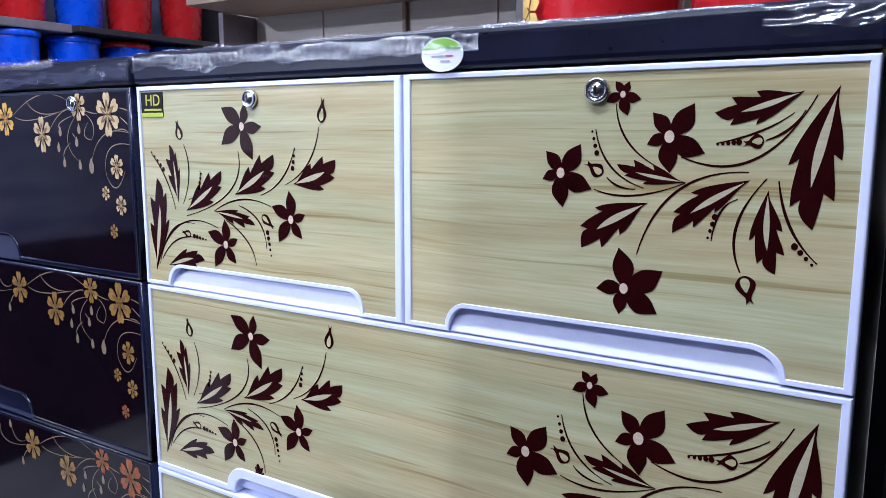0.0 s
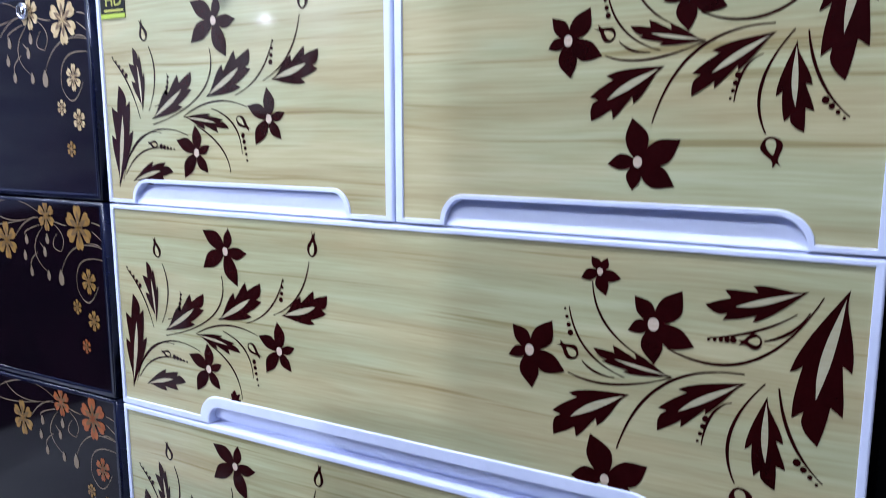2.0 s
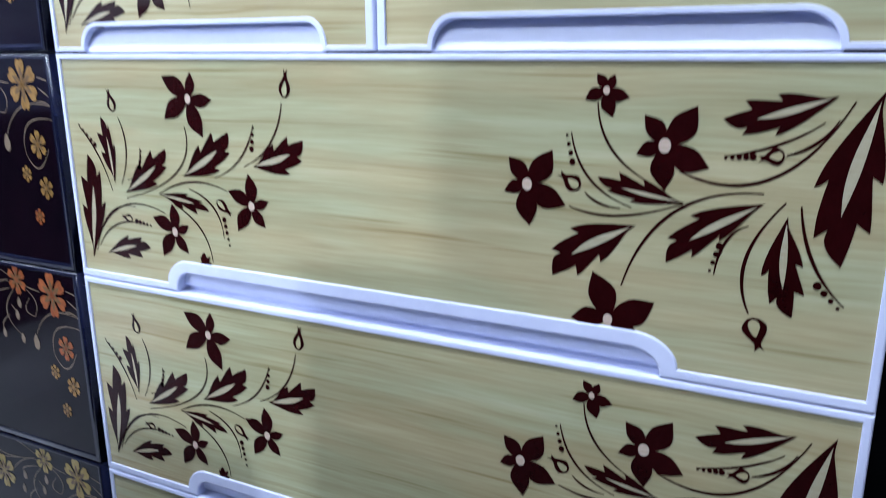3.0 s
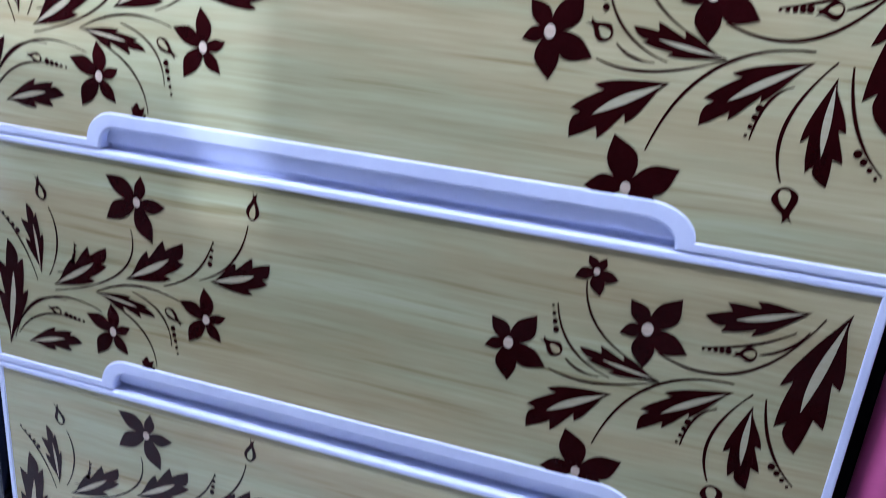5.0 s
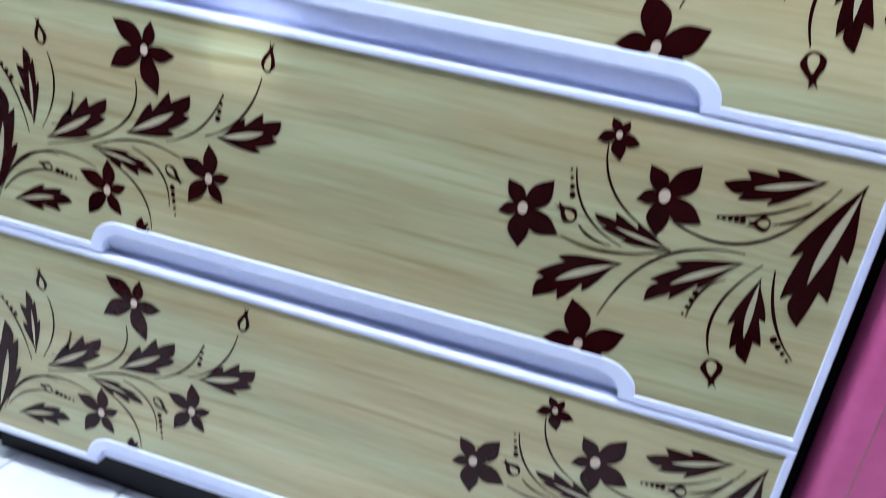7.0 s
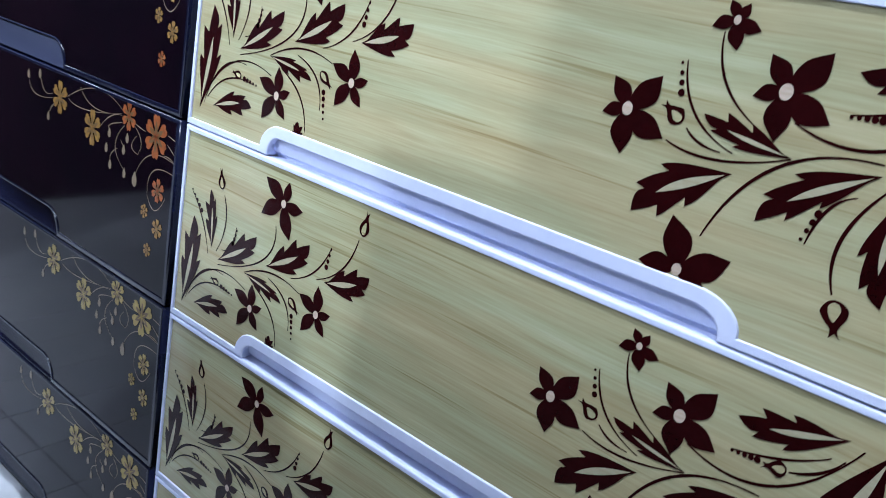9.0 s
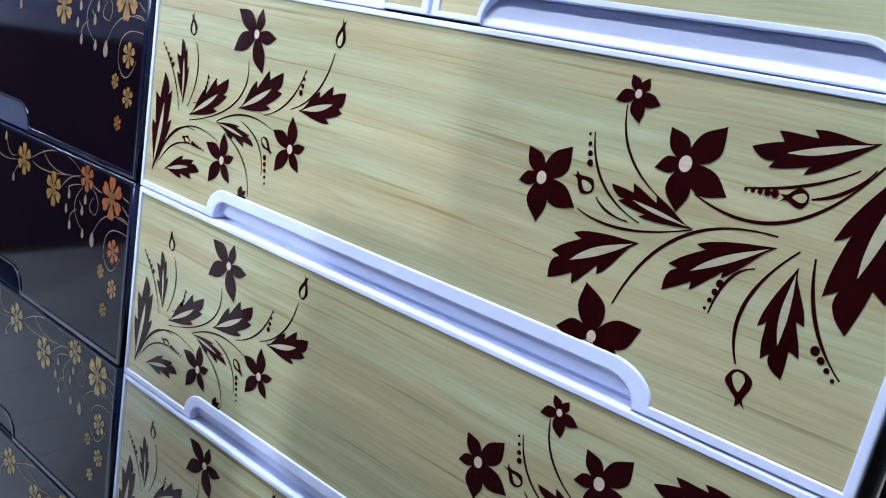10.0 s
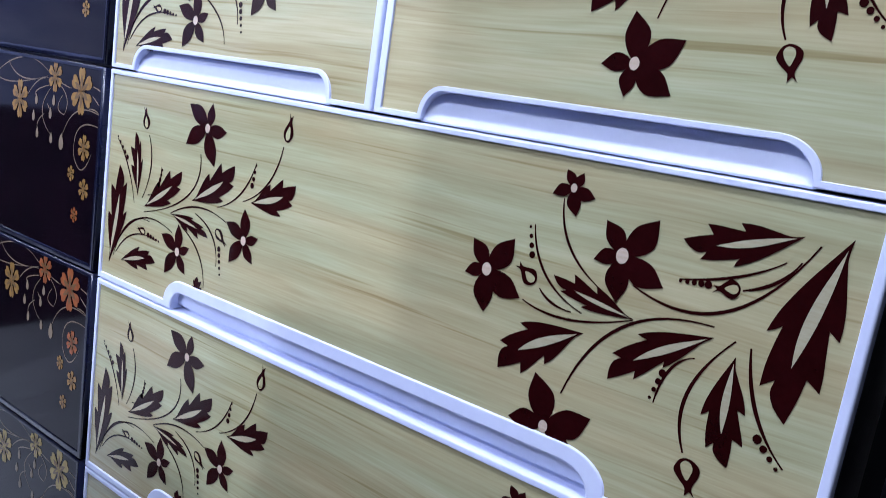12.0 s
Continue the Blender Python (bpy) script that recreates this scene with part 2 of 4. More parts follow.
def film_material(name, scale, bump, share, stretch):
    """Thin clear wrapping film: mostly see-through, with sharp white glints on its creases."""
    m = bpy.data.materials.new(name)
    m.use_nodes = True
    t = m.node_tree
    t.nodes.remove(t.nodes["Principled BSDF"])
    out = t.nodes["Material Output"]
    tr = t.nodes.new("ShaderNodeBsdfTransparent")
    tr.inputs[0].default_value = (0.95, 0.96, 0.98, 1)
    gl = t.nodes.new("ShaderNodeBsdfGlossy")
    gl.inputs["Roughness"].default_value = 0.12
    gl.inputs["Color"].default_value = (0.95, 0.96, 1.0, 1)
    tc = t.nodes.new("ShaderNodeTexCoord")
    mp = t.nodes.new("ShaderNodeMapping")
    mp.inputs["Scale"].default_value = stretch
    mp.inputs["Rotation"].default_value = (0, radians(28), 0)
    n = add(t, "ShaderNodeTexNoise", Scale=scale, Detail=3.0, Roughness=0.55, Distortion=0.8)
    bp = add(t, "ShaderNodeBump", Strength=bump, Distance=0.008)
    t.links.new(tc.outputs["Object"], mp.inputs["Vector"])
    t.links.new(mp.outputs[0], n.inputs["Vector"])
    t.links.new(n.outputs[0], bp.inputs["Height"])
    t.links.new(bp.outputs[0], gl.inputs["Normal"])
    mx = t.nodes.new("ShaderNodeMixShader")
    mx.inputs[0].default_value = share
    t.links.new(tr.outputs[0], mx.inputs[1])
    t.links.new(gl.outputs[0], mx.inputs[2])
    t.links.new(mx.outputs[0], out.inputs["Surface"])
    return m


FILM = film_material("crumpled_clear_film", 88.0, 0.85, 0.25, (2.0, 1, 0.7))
FILM_SMOOTH = film_material("stretched_clear_film", 9.0, 0.3, 0.08, (1, 1, 3.0))


# ---- mesh helpers ----
def part(name, bm, mat, parent=None, label="", at=None, smooth=False):
    me = bpy.data.meshes.new(name)
    bm.normal_update()
    bm.to_mesh(me)
    bm.free()
    me.materials.append(mat)
    if smooth:
        for p in me.polygons:
            p.use_smooth = True
    ob = new(name, me)
    if parent:
        ob.parent = parent
    if at:
        ob.location = at
    if label:
        ob["label"] = label
    return ob


def add_box(bm, x0, x1, y0, y1, z0, z1, bevel=0.0, segments=2):
    g = bmesh.ops.create_cube(bm, size=1, matrix=Matrix.LocRotScale(((x0 + x1) / 2, (y0 + y1) / 2, (z0 + z1) / 2), None, (x1 - x0, y1 - y0, z1 - z0)))
    if bevel:
        edges = list({e for v in g["verts"] for e in v.link_edges})
        bmesh.ops.bevel(bm, geom=edges, offset=bevel, segments=segments, profile=0.5, affect="EDGES")
    return bm


def box(x0, x1, y0, y1, z0, z1, bevel=0.0, segments=2):
    return add_box(bmesh.new(), x0, x1, y0, y1, z0, z1, bevel, segments)


def thing(name, label, category, at=(0, 0, 0), group="", kind=""):
    ob = new(name)
    ob.empty_display_size = 0.05
    ob.location = at
    return tagged(ob, label, category, group, kind)


def flat(bm, pts, y):
    """One flat face in the x-z plane, facing the room."""
    f = bm.faces.new([bm.verts.new((x, y, z)) for x, z in pts])
    f.normal_update()
    if f.normal.y > 0:
        f.normal_flip()
    return f


def lathe(profile, n=28, close=True):
    """A turned body from (radius, height) pairs."""
    bm = bmesh.new()
    rings = [[bm.verts.new((r * math.cos(2 * math.pi * i / n), r * math.sin(2 * math.pi * i / n), z)) for i in range(n)] for r, z in profile]
    for a, b in zip(rings, rings[1:]):
        for i in range(n):
            bm.faces.new((a[i], a[(i + 1) % n], b[(i + 1) % n], b[i]))
    if close:
        bm.faces.new(rings[0][::-1])
        bm.faces.new(rings[-1])
    return bm


# ---- printed motifs: every stroke lies flat on its panel ----
def arc(pts, steps=4):
    """A rounded line through the points (Catmull-Rom)."""
    out, n = [], len(pts)
    for i in range(n - 1):
        p0, p1, p2, p3 = (Vector(pts[min(max(i + k, 0), n - 1)]) for k in (-1, 0, 1, 2))
        for s in range(steps):
            u = s / steps
            out.append(tuple(0.5 * (2 * p1 + (p2 - p0) * u + (2 * p0 - 5 * p1 + 4 * p2 - p3) * u * u + (3 * p1 - p0 - 3 * p2 + p3) * u ** 3)))
    return out + [tuple(pts[-1])]


def barbed(pts, corners):
    """Rounded between the corners, sharp at them."""
    out, cuts = [], [0, *corners, len(pts) - 1]
    for a, b in zip(cuts, cuts[1:]):
        out += arc(pts[a:b + 1])[:-1]
    return out


class Motif:
    """Places strokes given in millimetres from the top left of a drawer, scaled about a point."""

    def __init__(self, drawer, y, scale=1.0, about=(0, 0), to=None):
        self.drawer, self.y, self.s, self.about, self.to = drawer, y, scale, about, to or about

    def p(self, q):
        return ((self.to[0] + (q[0] - self.about[0]) * self.s) / 1000, (self.to[1] + (q[1] - self.about[1]) * self.s) / 1000)

    def flower(self, c, tips, fat=0.225, heart=4.2):
        """A star flower with pointed petals, one for each tip."""
        bm = bmesh.new()
        c = self.p(c)
        for i, tip in enumerate(tips):
            tip = self.p(tip)
            dx, dz = tip[0] - c[0], tip[1] - c[1]
            sx, sz = -dz, dx
            side = [(u, fat * v) for u, v in ((0.0, 0.0), (0.10, 0.36), (0.22, 0.68), (0.35, 0.91), (0.47, 1.0), (0.57, 1.0), (0.67, 0.87), (0.77, 0.64), (0.87, 0.36), (0.94, 0.16), (1.0, 0.0))]
            rim = [(u, w - 0.05 * math.sin(math.pi * u)) for u, w in side] + [(u, -w - 0.05 * math.sin(math.pi * u)) for u, w in side[-2:0:-1]]
            flat(bm, [(c[0] + u * dx + w * sx, c[1] + u * dz + w * sz) for u, w in rim], self.y - 0.00003 * i)
        fl = part("flower", bm, PRINT, self.drawer)
        bm = bmesh.new()
        h = heart / 1000 * self.s
        flat(bm, [(c[0] + 0.8 * h * math.cos(a), c[1] + h * math.sin(a)) for a in (k * math.pi / 8 for k in range(16))], self.y - 0.0003)
        part("flower_heart", bm, PRINT_PALE, self.drawer, "pale oval flower centre")
        return fl

    def leaf(self, base, tip, broad=0.235, narrow=0.10, vein=True):
        """A barbed leaf with a pale slit, pointed at both ends; widths are shares of its length, broad minus: on the other side."""
        a, b = self.p(base), self.p(tip)
        dx, dz = b[0] - a[0], b[1] - a[1]
        wide = ((0.10, 0.22), (0.22, 0.48), (0.35, 0.73), (0.47, 0.91), (0.575, 1.0), (0.55, 0.84), (0.52, 0.72), (0.62, 0.76), (0.74, 0.78), (0.86, 0.74), (0.825, 0.60), (0.80, 0.48), (0.87, 0.49), (0.94, 0.32))
        slim = ((0.10, 0.03), (0.20, 0.32), (0.32, 0.70), (0.42, 0.93), (0.50, 1.0), (0.48, 0.68), (0.465, 0.42), (0.58, 0.66), (0.69, 0.90), (0.78, 1.02), (0.755, 0.6), (0.735, 0.25), (0.84, 0.20), (0.93, 0.10))
        turn = 1 if broad > 0 else -1

        def at(u, v):
            return (a[0] + u * dx - v * dz, a[1] + u * dz + v * dx)

        bm = bmesh.new()
        one = barbed([(0, 0), *[(u, v * broad) for u, v in wide], (1, 0)], (5, 7, 10, 12))
        two = barbed([(0, 0), *[(u, -v * narrow * turn) for u, v in slim], (1, 0)], (5, 7, 10, 12))
        flat(bm, [at(u, v) for u, v in one] + [at(1, 0)] + [at(u, v) for u, v in two[:0:-1]], self.y)
        lf = part("leaf", bm, PRINT, self.drawer)
        if vein:
            bm = bmesh.new()
            flat(bm, [at(u, v * broad) for u, v in arc([(0.06, 0.05), (0.20, 0.18), (0.33, 0.29), (0.46, 0.35), (0.59, 0.34), (0.71, 0.26)]) + arc([(0.71, 0.26), (0.58, 0.16), (0.43, 0.08), (0.24, 0.04), (0.06, 0.05)])[1:-1]], self.y - 0.0002)
            part("leaf_vein", bm, VEIN, self.drawer, "pale slit along the leaf")
        return lf

    def stem(self, a, m, b, wide=1.85, name="stem", mat=None):
        """A stroke through three points, thickest in the middle."""
        a, m, b = self.p(a), self.p(m), self.p(b)
        c = (2 * m[0] - (a[0] + b[0]) / 2, 2 * m[1] - (a[1] + b[1]) / 2)
        left, right, n = [], [], 18
        for i in range(n + 1):
            u = i / n
            x = (1 - u) ** 2 * a[0] + 2 * u * (1 - u) * c[0] + u * u * b[0]
            z = (1 - u) ** 2 * a[1] + 2 * u * (1 - u) * c[1] + u * u * b[1]
            tx = 2 * (1 - u) * (c[0] - a[0]) + 2 * u * (b[0] - c[0])
            tz = 2 * (1 - u) * (c[1] - a[1]) + 2 * u * (b[1] - c[1])
            ln = math.hypot(tx, tz) or 1
            w = wide / 2000 * self.s * (0.45 + 0.55 * math.sin(math.pi * min(1, u * 1.15)))
            left.append((x - tz / ln * w, z + tx / ln * w))
            right.append((x + tz / ln * w, z - tx / ln * w))
        bm = bmesh.new()
        lv = [bm.verts.new((x, self.y + 0.00015, z)) for x, z in left]
        rv = [bm.verts.new((x, self.y + 0.00015, z)) for x, z in right]
        for i in range(n):
            bm.faces.new((rv[i], rv[i + 1], lv[i + 1], lv[i]))
        return part(name, bm, mat or PRINT, self.drawer)

    def bud(self, base, tip, wide=6.0):
        """A drop-shaped bud with a pale eye and a forked tip."""
        a, b = self.p(base), self.p(tip)
        dx, dz = b[0] - a[0], b[1] - a[1]
        ln = math.hypot(dx, dz)
        sx, sz, w = -dz / ln, dx / ln, wide / 1000 * self.s

        def at(u, v):
            return (a[0] + u * dx + v * w * sx, a[1] + u * dz + v * w * sz)

        bm = bmesh.new()
        rim = arc([(0, 0), (0.06, 0.5), (0.24, 0.95), (0.45, 0.85), (0.62, 0.5), (0.78, 0.30), (1.0, 0.48)])[:-1] + [(1.0, 0.48), (0.84, 0.12)]
        rim += arc([(0.96, -0.28), (0.74, -0.22), (0.55, -0.6), (0.30, -0.95), (0.06, -0.5), (0, 0)])[:-1]
        rim = [at(u, v) for u, v in rim]
        flat(bm, rim, self.y)
        part("bud", bm, PRINT, self.drawer)
        bm = bmesh.new()
        flat(bm, [at(u, v) for u, v in arc([(0.07, 0.0), (0.13, 0.34), (0.28, 0.45), (0.44, 0.24), (0.56, -0.02), (0.40, -0.32), (0.20, -0.42), (0.10, -0.25), (0.07, 0.0)])[:-1]], self.y - 0.0002)
        part("bud_eye", bm, WOOD, self.drawer, "pale eye of the bud")

    def berries(self, a, b, n=4, r=2.4):
        """A row of dots that grow towards b."""
        a, b = self.p(a), self.p(b)
        for i in range(n):
            u = i / (n - 1)
            rr = r / 1000 * self.s * (0.45 + 0.55 * u)
            x, z = a[0] + u * (b[0] - a[0]), a[1] + u * (b[1] - a[1])
            bm = bmesh.new()
            flat(bm, [(x + rr * math.cos(k * 0.628), z + rr * 1.1 * math.sin(k * 0.628)) for k in range(10)], self.y)
            part("berry", bm, PRINT, self.drawer)


def left_spray(m, sprig=True):
    m.flower((161, -38), ((132, -19), (165.5, -15), (188, -38), (175, -71), (131, -56.5)))
    m.flower((224, -128), ((198.5, -116), (222, -99.5), (242.5, -122), (238, -146), (207, -151.5)))
    m.flower((131.5, -160), ((104.5, -148), (130.5, -133), (149, -152.5), (146, -179), (114, -185)))
    m.leaf((17.5, -196), (26, -93.5), -0.207, 0.105)
    m.leaf((59.5, -120), (49.5, -57), -0.17, 0.14)
    m.leaf((72, -127.5), (128.5, -83), -0.25, 0.13)
    m.leaf((147, -107), (203, -65), -0.29, 0.145)
    m.leaf((228, -93), (281.5, -68.5), -0.34, 0.15)
    m.leaf((39, -190.5), (98, -179.5), 0.25, 0.13)
    m.leaf((116, -126), (175, -137), 0.16, 0.10)
    m.bud((68, -52), (63, -30))
    m.bud((265, -35), (268.5, -11))
    m.bud((185, -126), (201.5, -139), 5.2)
    m.stem((72.5, -57), (79, -87), (68, -120))
    m.stem((154, -62.4), (140, -104), (72.8, -133))
    m.stem((262, -39), (247.5, -73), (218, -94))
    m.stem((231, -58), (213.5, -88.5), (184, -106))
    m.stem((116, -125.5), (157, -111.5), (198, -117))
    m.stem((17.6, -197), (60, -144), (121, -143.5))
    m.stem((28.8, -184), (56.5, -160), (95, -157))
    m.stem((24, -190), (48, -150), (84, -141), 1.5)
    m.stem((133, -134), (163, -154), (174.7, -184 if sprig else -178))
    m.stem((153, -118), (180.5, -133), (190, -160))
    m.stem((19.6, -68), (41, -94), (55, -127))
    m.stem((96.5, -84), (92, -106), (77, -115))
    m.berries((19.6, -66), (38, -84), 5)
    m.berries((98, -87), (94, -102), 4)
    m.berries((231, -60), (228, -78), 4)
    m.berries((101, -157), (83, -154.5), 5)
    m.bud((78, -153.5), (63, -150.5), 4.4)
    m.berries((196, -166), (192, -143), 5)
    if sprig:
        m.leaf((169, -195), (165, -176), 0.42, 0.3, vein=False)


def right_spray(m, whole=False):
    m.flower((529.3, -23.5), ((522.5, -12.5), (534.5, -13), (545, -27.6), (534, -41), (515, -29.7)), 0.27, 2.8)
    m.flower((569.2, -58), ((555, -38.5), (588, -31.8), (598, -71), (570.7, -87.5), (551, -64.5)), 0.26, 5.0)
    m.flower((475.4, -89.9), ((461, -71), (493.5, -64.5), (504.5, -103), (478, -120), (458, -96)), 0.26, 4.6)
    if whole:
        m.flower((536, -186.7), ((530.3, -151.7), (568.7, -168.5), (565.6, -205.4), (532.4, -209.7), (511.3, -189)), 0.26, 4.6)
    else:
        m.flower((538, -182), ((525.5, -148), (569.5, -165), (558, -187), (511, -184.5)), 0.27, 4.2)
    m.leaf((690.4, -20.3), (678.5, -127), -0.232, 0.098)
    m.leaf((667, -24), (603.5, -39.3), 0.25, 0.125)
    m.leaf((584.5, -94.4), (526, -81), 0.17, 0.115)
    m.leaf((554, -112.5), (496.5, -154.5), -0.31, 0.13)
    m.leaf((633, -91), (575, -136), -0.25, 0.075)
    m.leaf((646.6, -98), (655, -163), -0.26, 0.115)
    m.stem((523.9, -31), (535, -62.5), (564.5, -84.5))
    m.stem((579.2, -74), (634, -75.5), (675.7, -27.3), 2.2)
    m.stem((506.6, -103), (541, -107), (583.5, -95))
    m.stem((546, -156), (577, -102), (631.5, -85), 2.2)
    m.stem((506.5, -51.8), (520.5, -83), (550, -100.5))
    m.stem((606, -63), (637, -54), (661, -39.8))
    m.stem((642, -60.5), (658, -52), (668.5, -38), 2.2)
    m.stem((606, -140.5), (612, -117), (624.6, -106.3))
    m.stem((629.4, -164), (624.5, -128), (644.7, -89.6), 2.4)
    m.stem((653.4, -91), (663.5, -126), (683.5, -152), 2.4)
    m.stem((517.5, -92.3), (528, -99.5), (542.5, -101.7))
    m.bud((641, -60.3), (625.5, -63))
    m.bud((513.8, -90), (498.5, -79.5), 6.5)
    m.bud((632, -166), (638, -189.5), 8.2)
    m.berries((503.5, -54), (508, -72), 4, 2.2)
    m.berries((607, -63.8), (623, -62), 5, 2.2)
    m.berries((603.3, -138), (608, -121), 4, 2.4)
    m.berries((680, -153), (667.3, -140), 4, 2.6)


class Gold(Motif):
    """The line-drawn six-petalled flowers of the dark chest."""
    inks = ()

    def blossom(self, c, r, turn=0.0, squash=1.0, ink=None):
        c = self.p(c)
        r = r / 1000 * self.s
        bm, seeds, stamens = bmesh.new(), bmesh.new(), bmesh.new()
        for k in range(6):
            a = turn + k * math.pi / 3
            rim = []
            for u, w in arc([(0.16, 0.0), (0.36, 0.13), (0.64, 0.27), (0.86, 0.28), (1.01, 0.14), (0.93, 0.0), (1.01, -0.14), (0.86, -0.28), (0.64, -0.27), (0.36, -0.13), (0.16, 0.0)], 2)[:-1]:
                rim.append((c[0] + squash * r * (u * math.cos(a) - w * math.sin(a)), c[1] + r * (u * math.sin(a) + w * math.cos(a))))
            flat(bm, rim, self.y)
            rim = [(c[0] + squash * r * (u * math.cos(a) - w * math.sin(a)), c[1] + r * (u * math.sin(a) + w * math.cos(a))) for u, w in ((0.0, 0.10), (0.22, 0.13), (0.44, 0.11), (0.62, 0.05), (0.72, 0.0), (0.62, -0.05), (0.44, -0.11), (0.22, -0.13), (0.0, -0.10))]
            flat(seeds, rim, self.y - 0.0002)
            rim = [(c[0] + squash * r * (u * math.cos(a) - w * math.sin(a)), c[1] + r * (u * math.sin(a) + w * math.cos(a))) for u, w in ((0.0, 0.045), (0.20, 0.04), (0.46, 0.0), (0.20, -0.04), (0.0, -0.045))]
            flat(stamens, rim, self.y - 0.0004)
        part("flower", bm, ink, self.drawer)
        part("flower_heart", seeds, GOLD_DARK, self.drawer, "dark centre streaks")
        part("flower_stamen", stamens, ink, self.drawer, "gold star of stamens")

    def drop(self, c, r=5.0):
        c = self.p(c)
        r = r / 1000 * self.s
        bm = bmesh.new()
        flat(bm, [(c[0] + 0.7 * r * x, c[1] + r * z) for x, z in ((0, 1.3), (0.5, 0.7), (0.9, 0.0), (0.8, -0.8), (0.3, -1.2), (-0.3, -1.2), (-0.8, -0.8), (-0.9, 0.0), (-0.5, 0.7))], self.y)
        part("bud", bm, GOLD_LINE, self.drawer)

    def line(self, a, m, b, wide=1.25):
        self.stem(a, m, b, wide, "stem", GOLD_LINE)


def gold_spray(m):
    """Measured in millimetres from the top right corner."""
    inks = m.inks
    m.blossom((-253, -33), 21, 0.56, 0.86, inks[0])
    m.blossom((-174, -52), 22, 0.56, 0.86, inks[1])
    m.blossom((-97, -19), 17, 0.56, 0.86, inks[2])
    m.blossom((-42, -29), 25, 0.56, 0.86, inks[3])
    m.blossom((-31, -88), 14, 0.48, 0.86, inks[4])
    m.blossom((-54, -119), 8.5, 0.48, 0.86, inks[5])
    m.blossom((-27, -132), 11.5, 0.48, 0.86, inks[5])
    m.blossom((-43, -163), 8.5, 0.48, 0.86, inks[6])
    for q in ((-336, -20), (-306, -14), (-281, -63), (-136, -48), (-141, -67), (-131, -85), (-104, -60), (-100, -87), (-98, -45)):
        m.drop(q)
    m.drop((-78, -88), 7.5)
    m.line((-334, -25), (-318, -42), (-272, -38))
    m.line((-304, -18), (-292, -34), (-272, -32))
    m.line((-279, -58), (-272, -48), (-262, -42))
    m.line((-235, -28), (-170, -4), (-112, -15))
    m.line((-232, -30), (-190, -34), (-112, -20))
    m.line((-205, -10), (-170, -27), (-112, -20))
    m.line((-156, -45), (-135, -28), (-112, -22))
    m.line((-105, -32), (-122, -60), (-101, -84))
    m.line((-110, -30), (-135, -38), (-137, -45))
    m.line((-117, -62), (-130, -72), (-131, -82))
    m.line((-112, -50), (-108, -54), (-104, -57))
    m.line((-86, -24), (-72, -27), (-62, -28))
    m.line((-84, -28), (-70, -42), (-75, -58))
    m.line((-75, -58), (-88, -52), (-80, -38))
    m.line((-20, -22), (-10, -24), (-4, -26))
    m.line((-20, -32), (-10, -38), (-4, -42))
    m.line((-25, -46), (-14, -46), (-5, -50))
    m.line((-5, -50), (-50, -52), (-77, -82))
    m.line((-4, -63), (-42, -68), (-51, -98))
    m.line((-51, -98), (-34, -112), (-16, -92))


# ---- chests of drawers ----
def notch_outline(w, h, e, nl, nr, nt, rim, rl, rr, sides=(1, 1, 1, 1)):
    """Outline of a drawer front, drawn in by e (times a share for left, right, top, bottom), with a finger notch in its lower edge."""
    k = e / EDGE
    g = rim * (1 - k)
    el, er, et, eb = (e * share for share in sides)
    xl, xr, top = nl + g, nr - g, -h + nt - g
    low = -h + eb
    pts = [(el, -et), (w - er, -et), (w - er, low), (xr, low)]
    rr2, rl2 = max(rr - g, 0.004), max(rl - g, 0.004)
    n = 12
    for i in range(1, n + 1):
        a = i / n * math.pi / 2
        pts.append((xr - rr2 * (1 - math.cos(a)), low + (top - low) * math.sin(a)))
    for i in range(n + 1):
        a = math.pi / 2 - i / n * math.pi / 2
        pts.append((xl + rl2 * (1 - math.cos(a)), low + (top - low) * math.sin(a)))
    pts.append((el, low))
    return pts


EDGE, PITCH = 0.0068, 0.219
ROW_TOP = [0.04 + PITCH * (6 - k) for k in range(0, 7)]


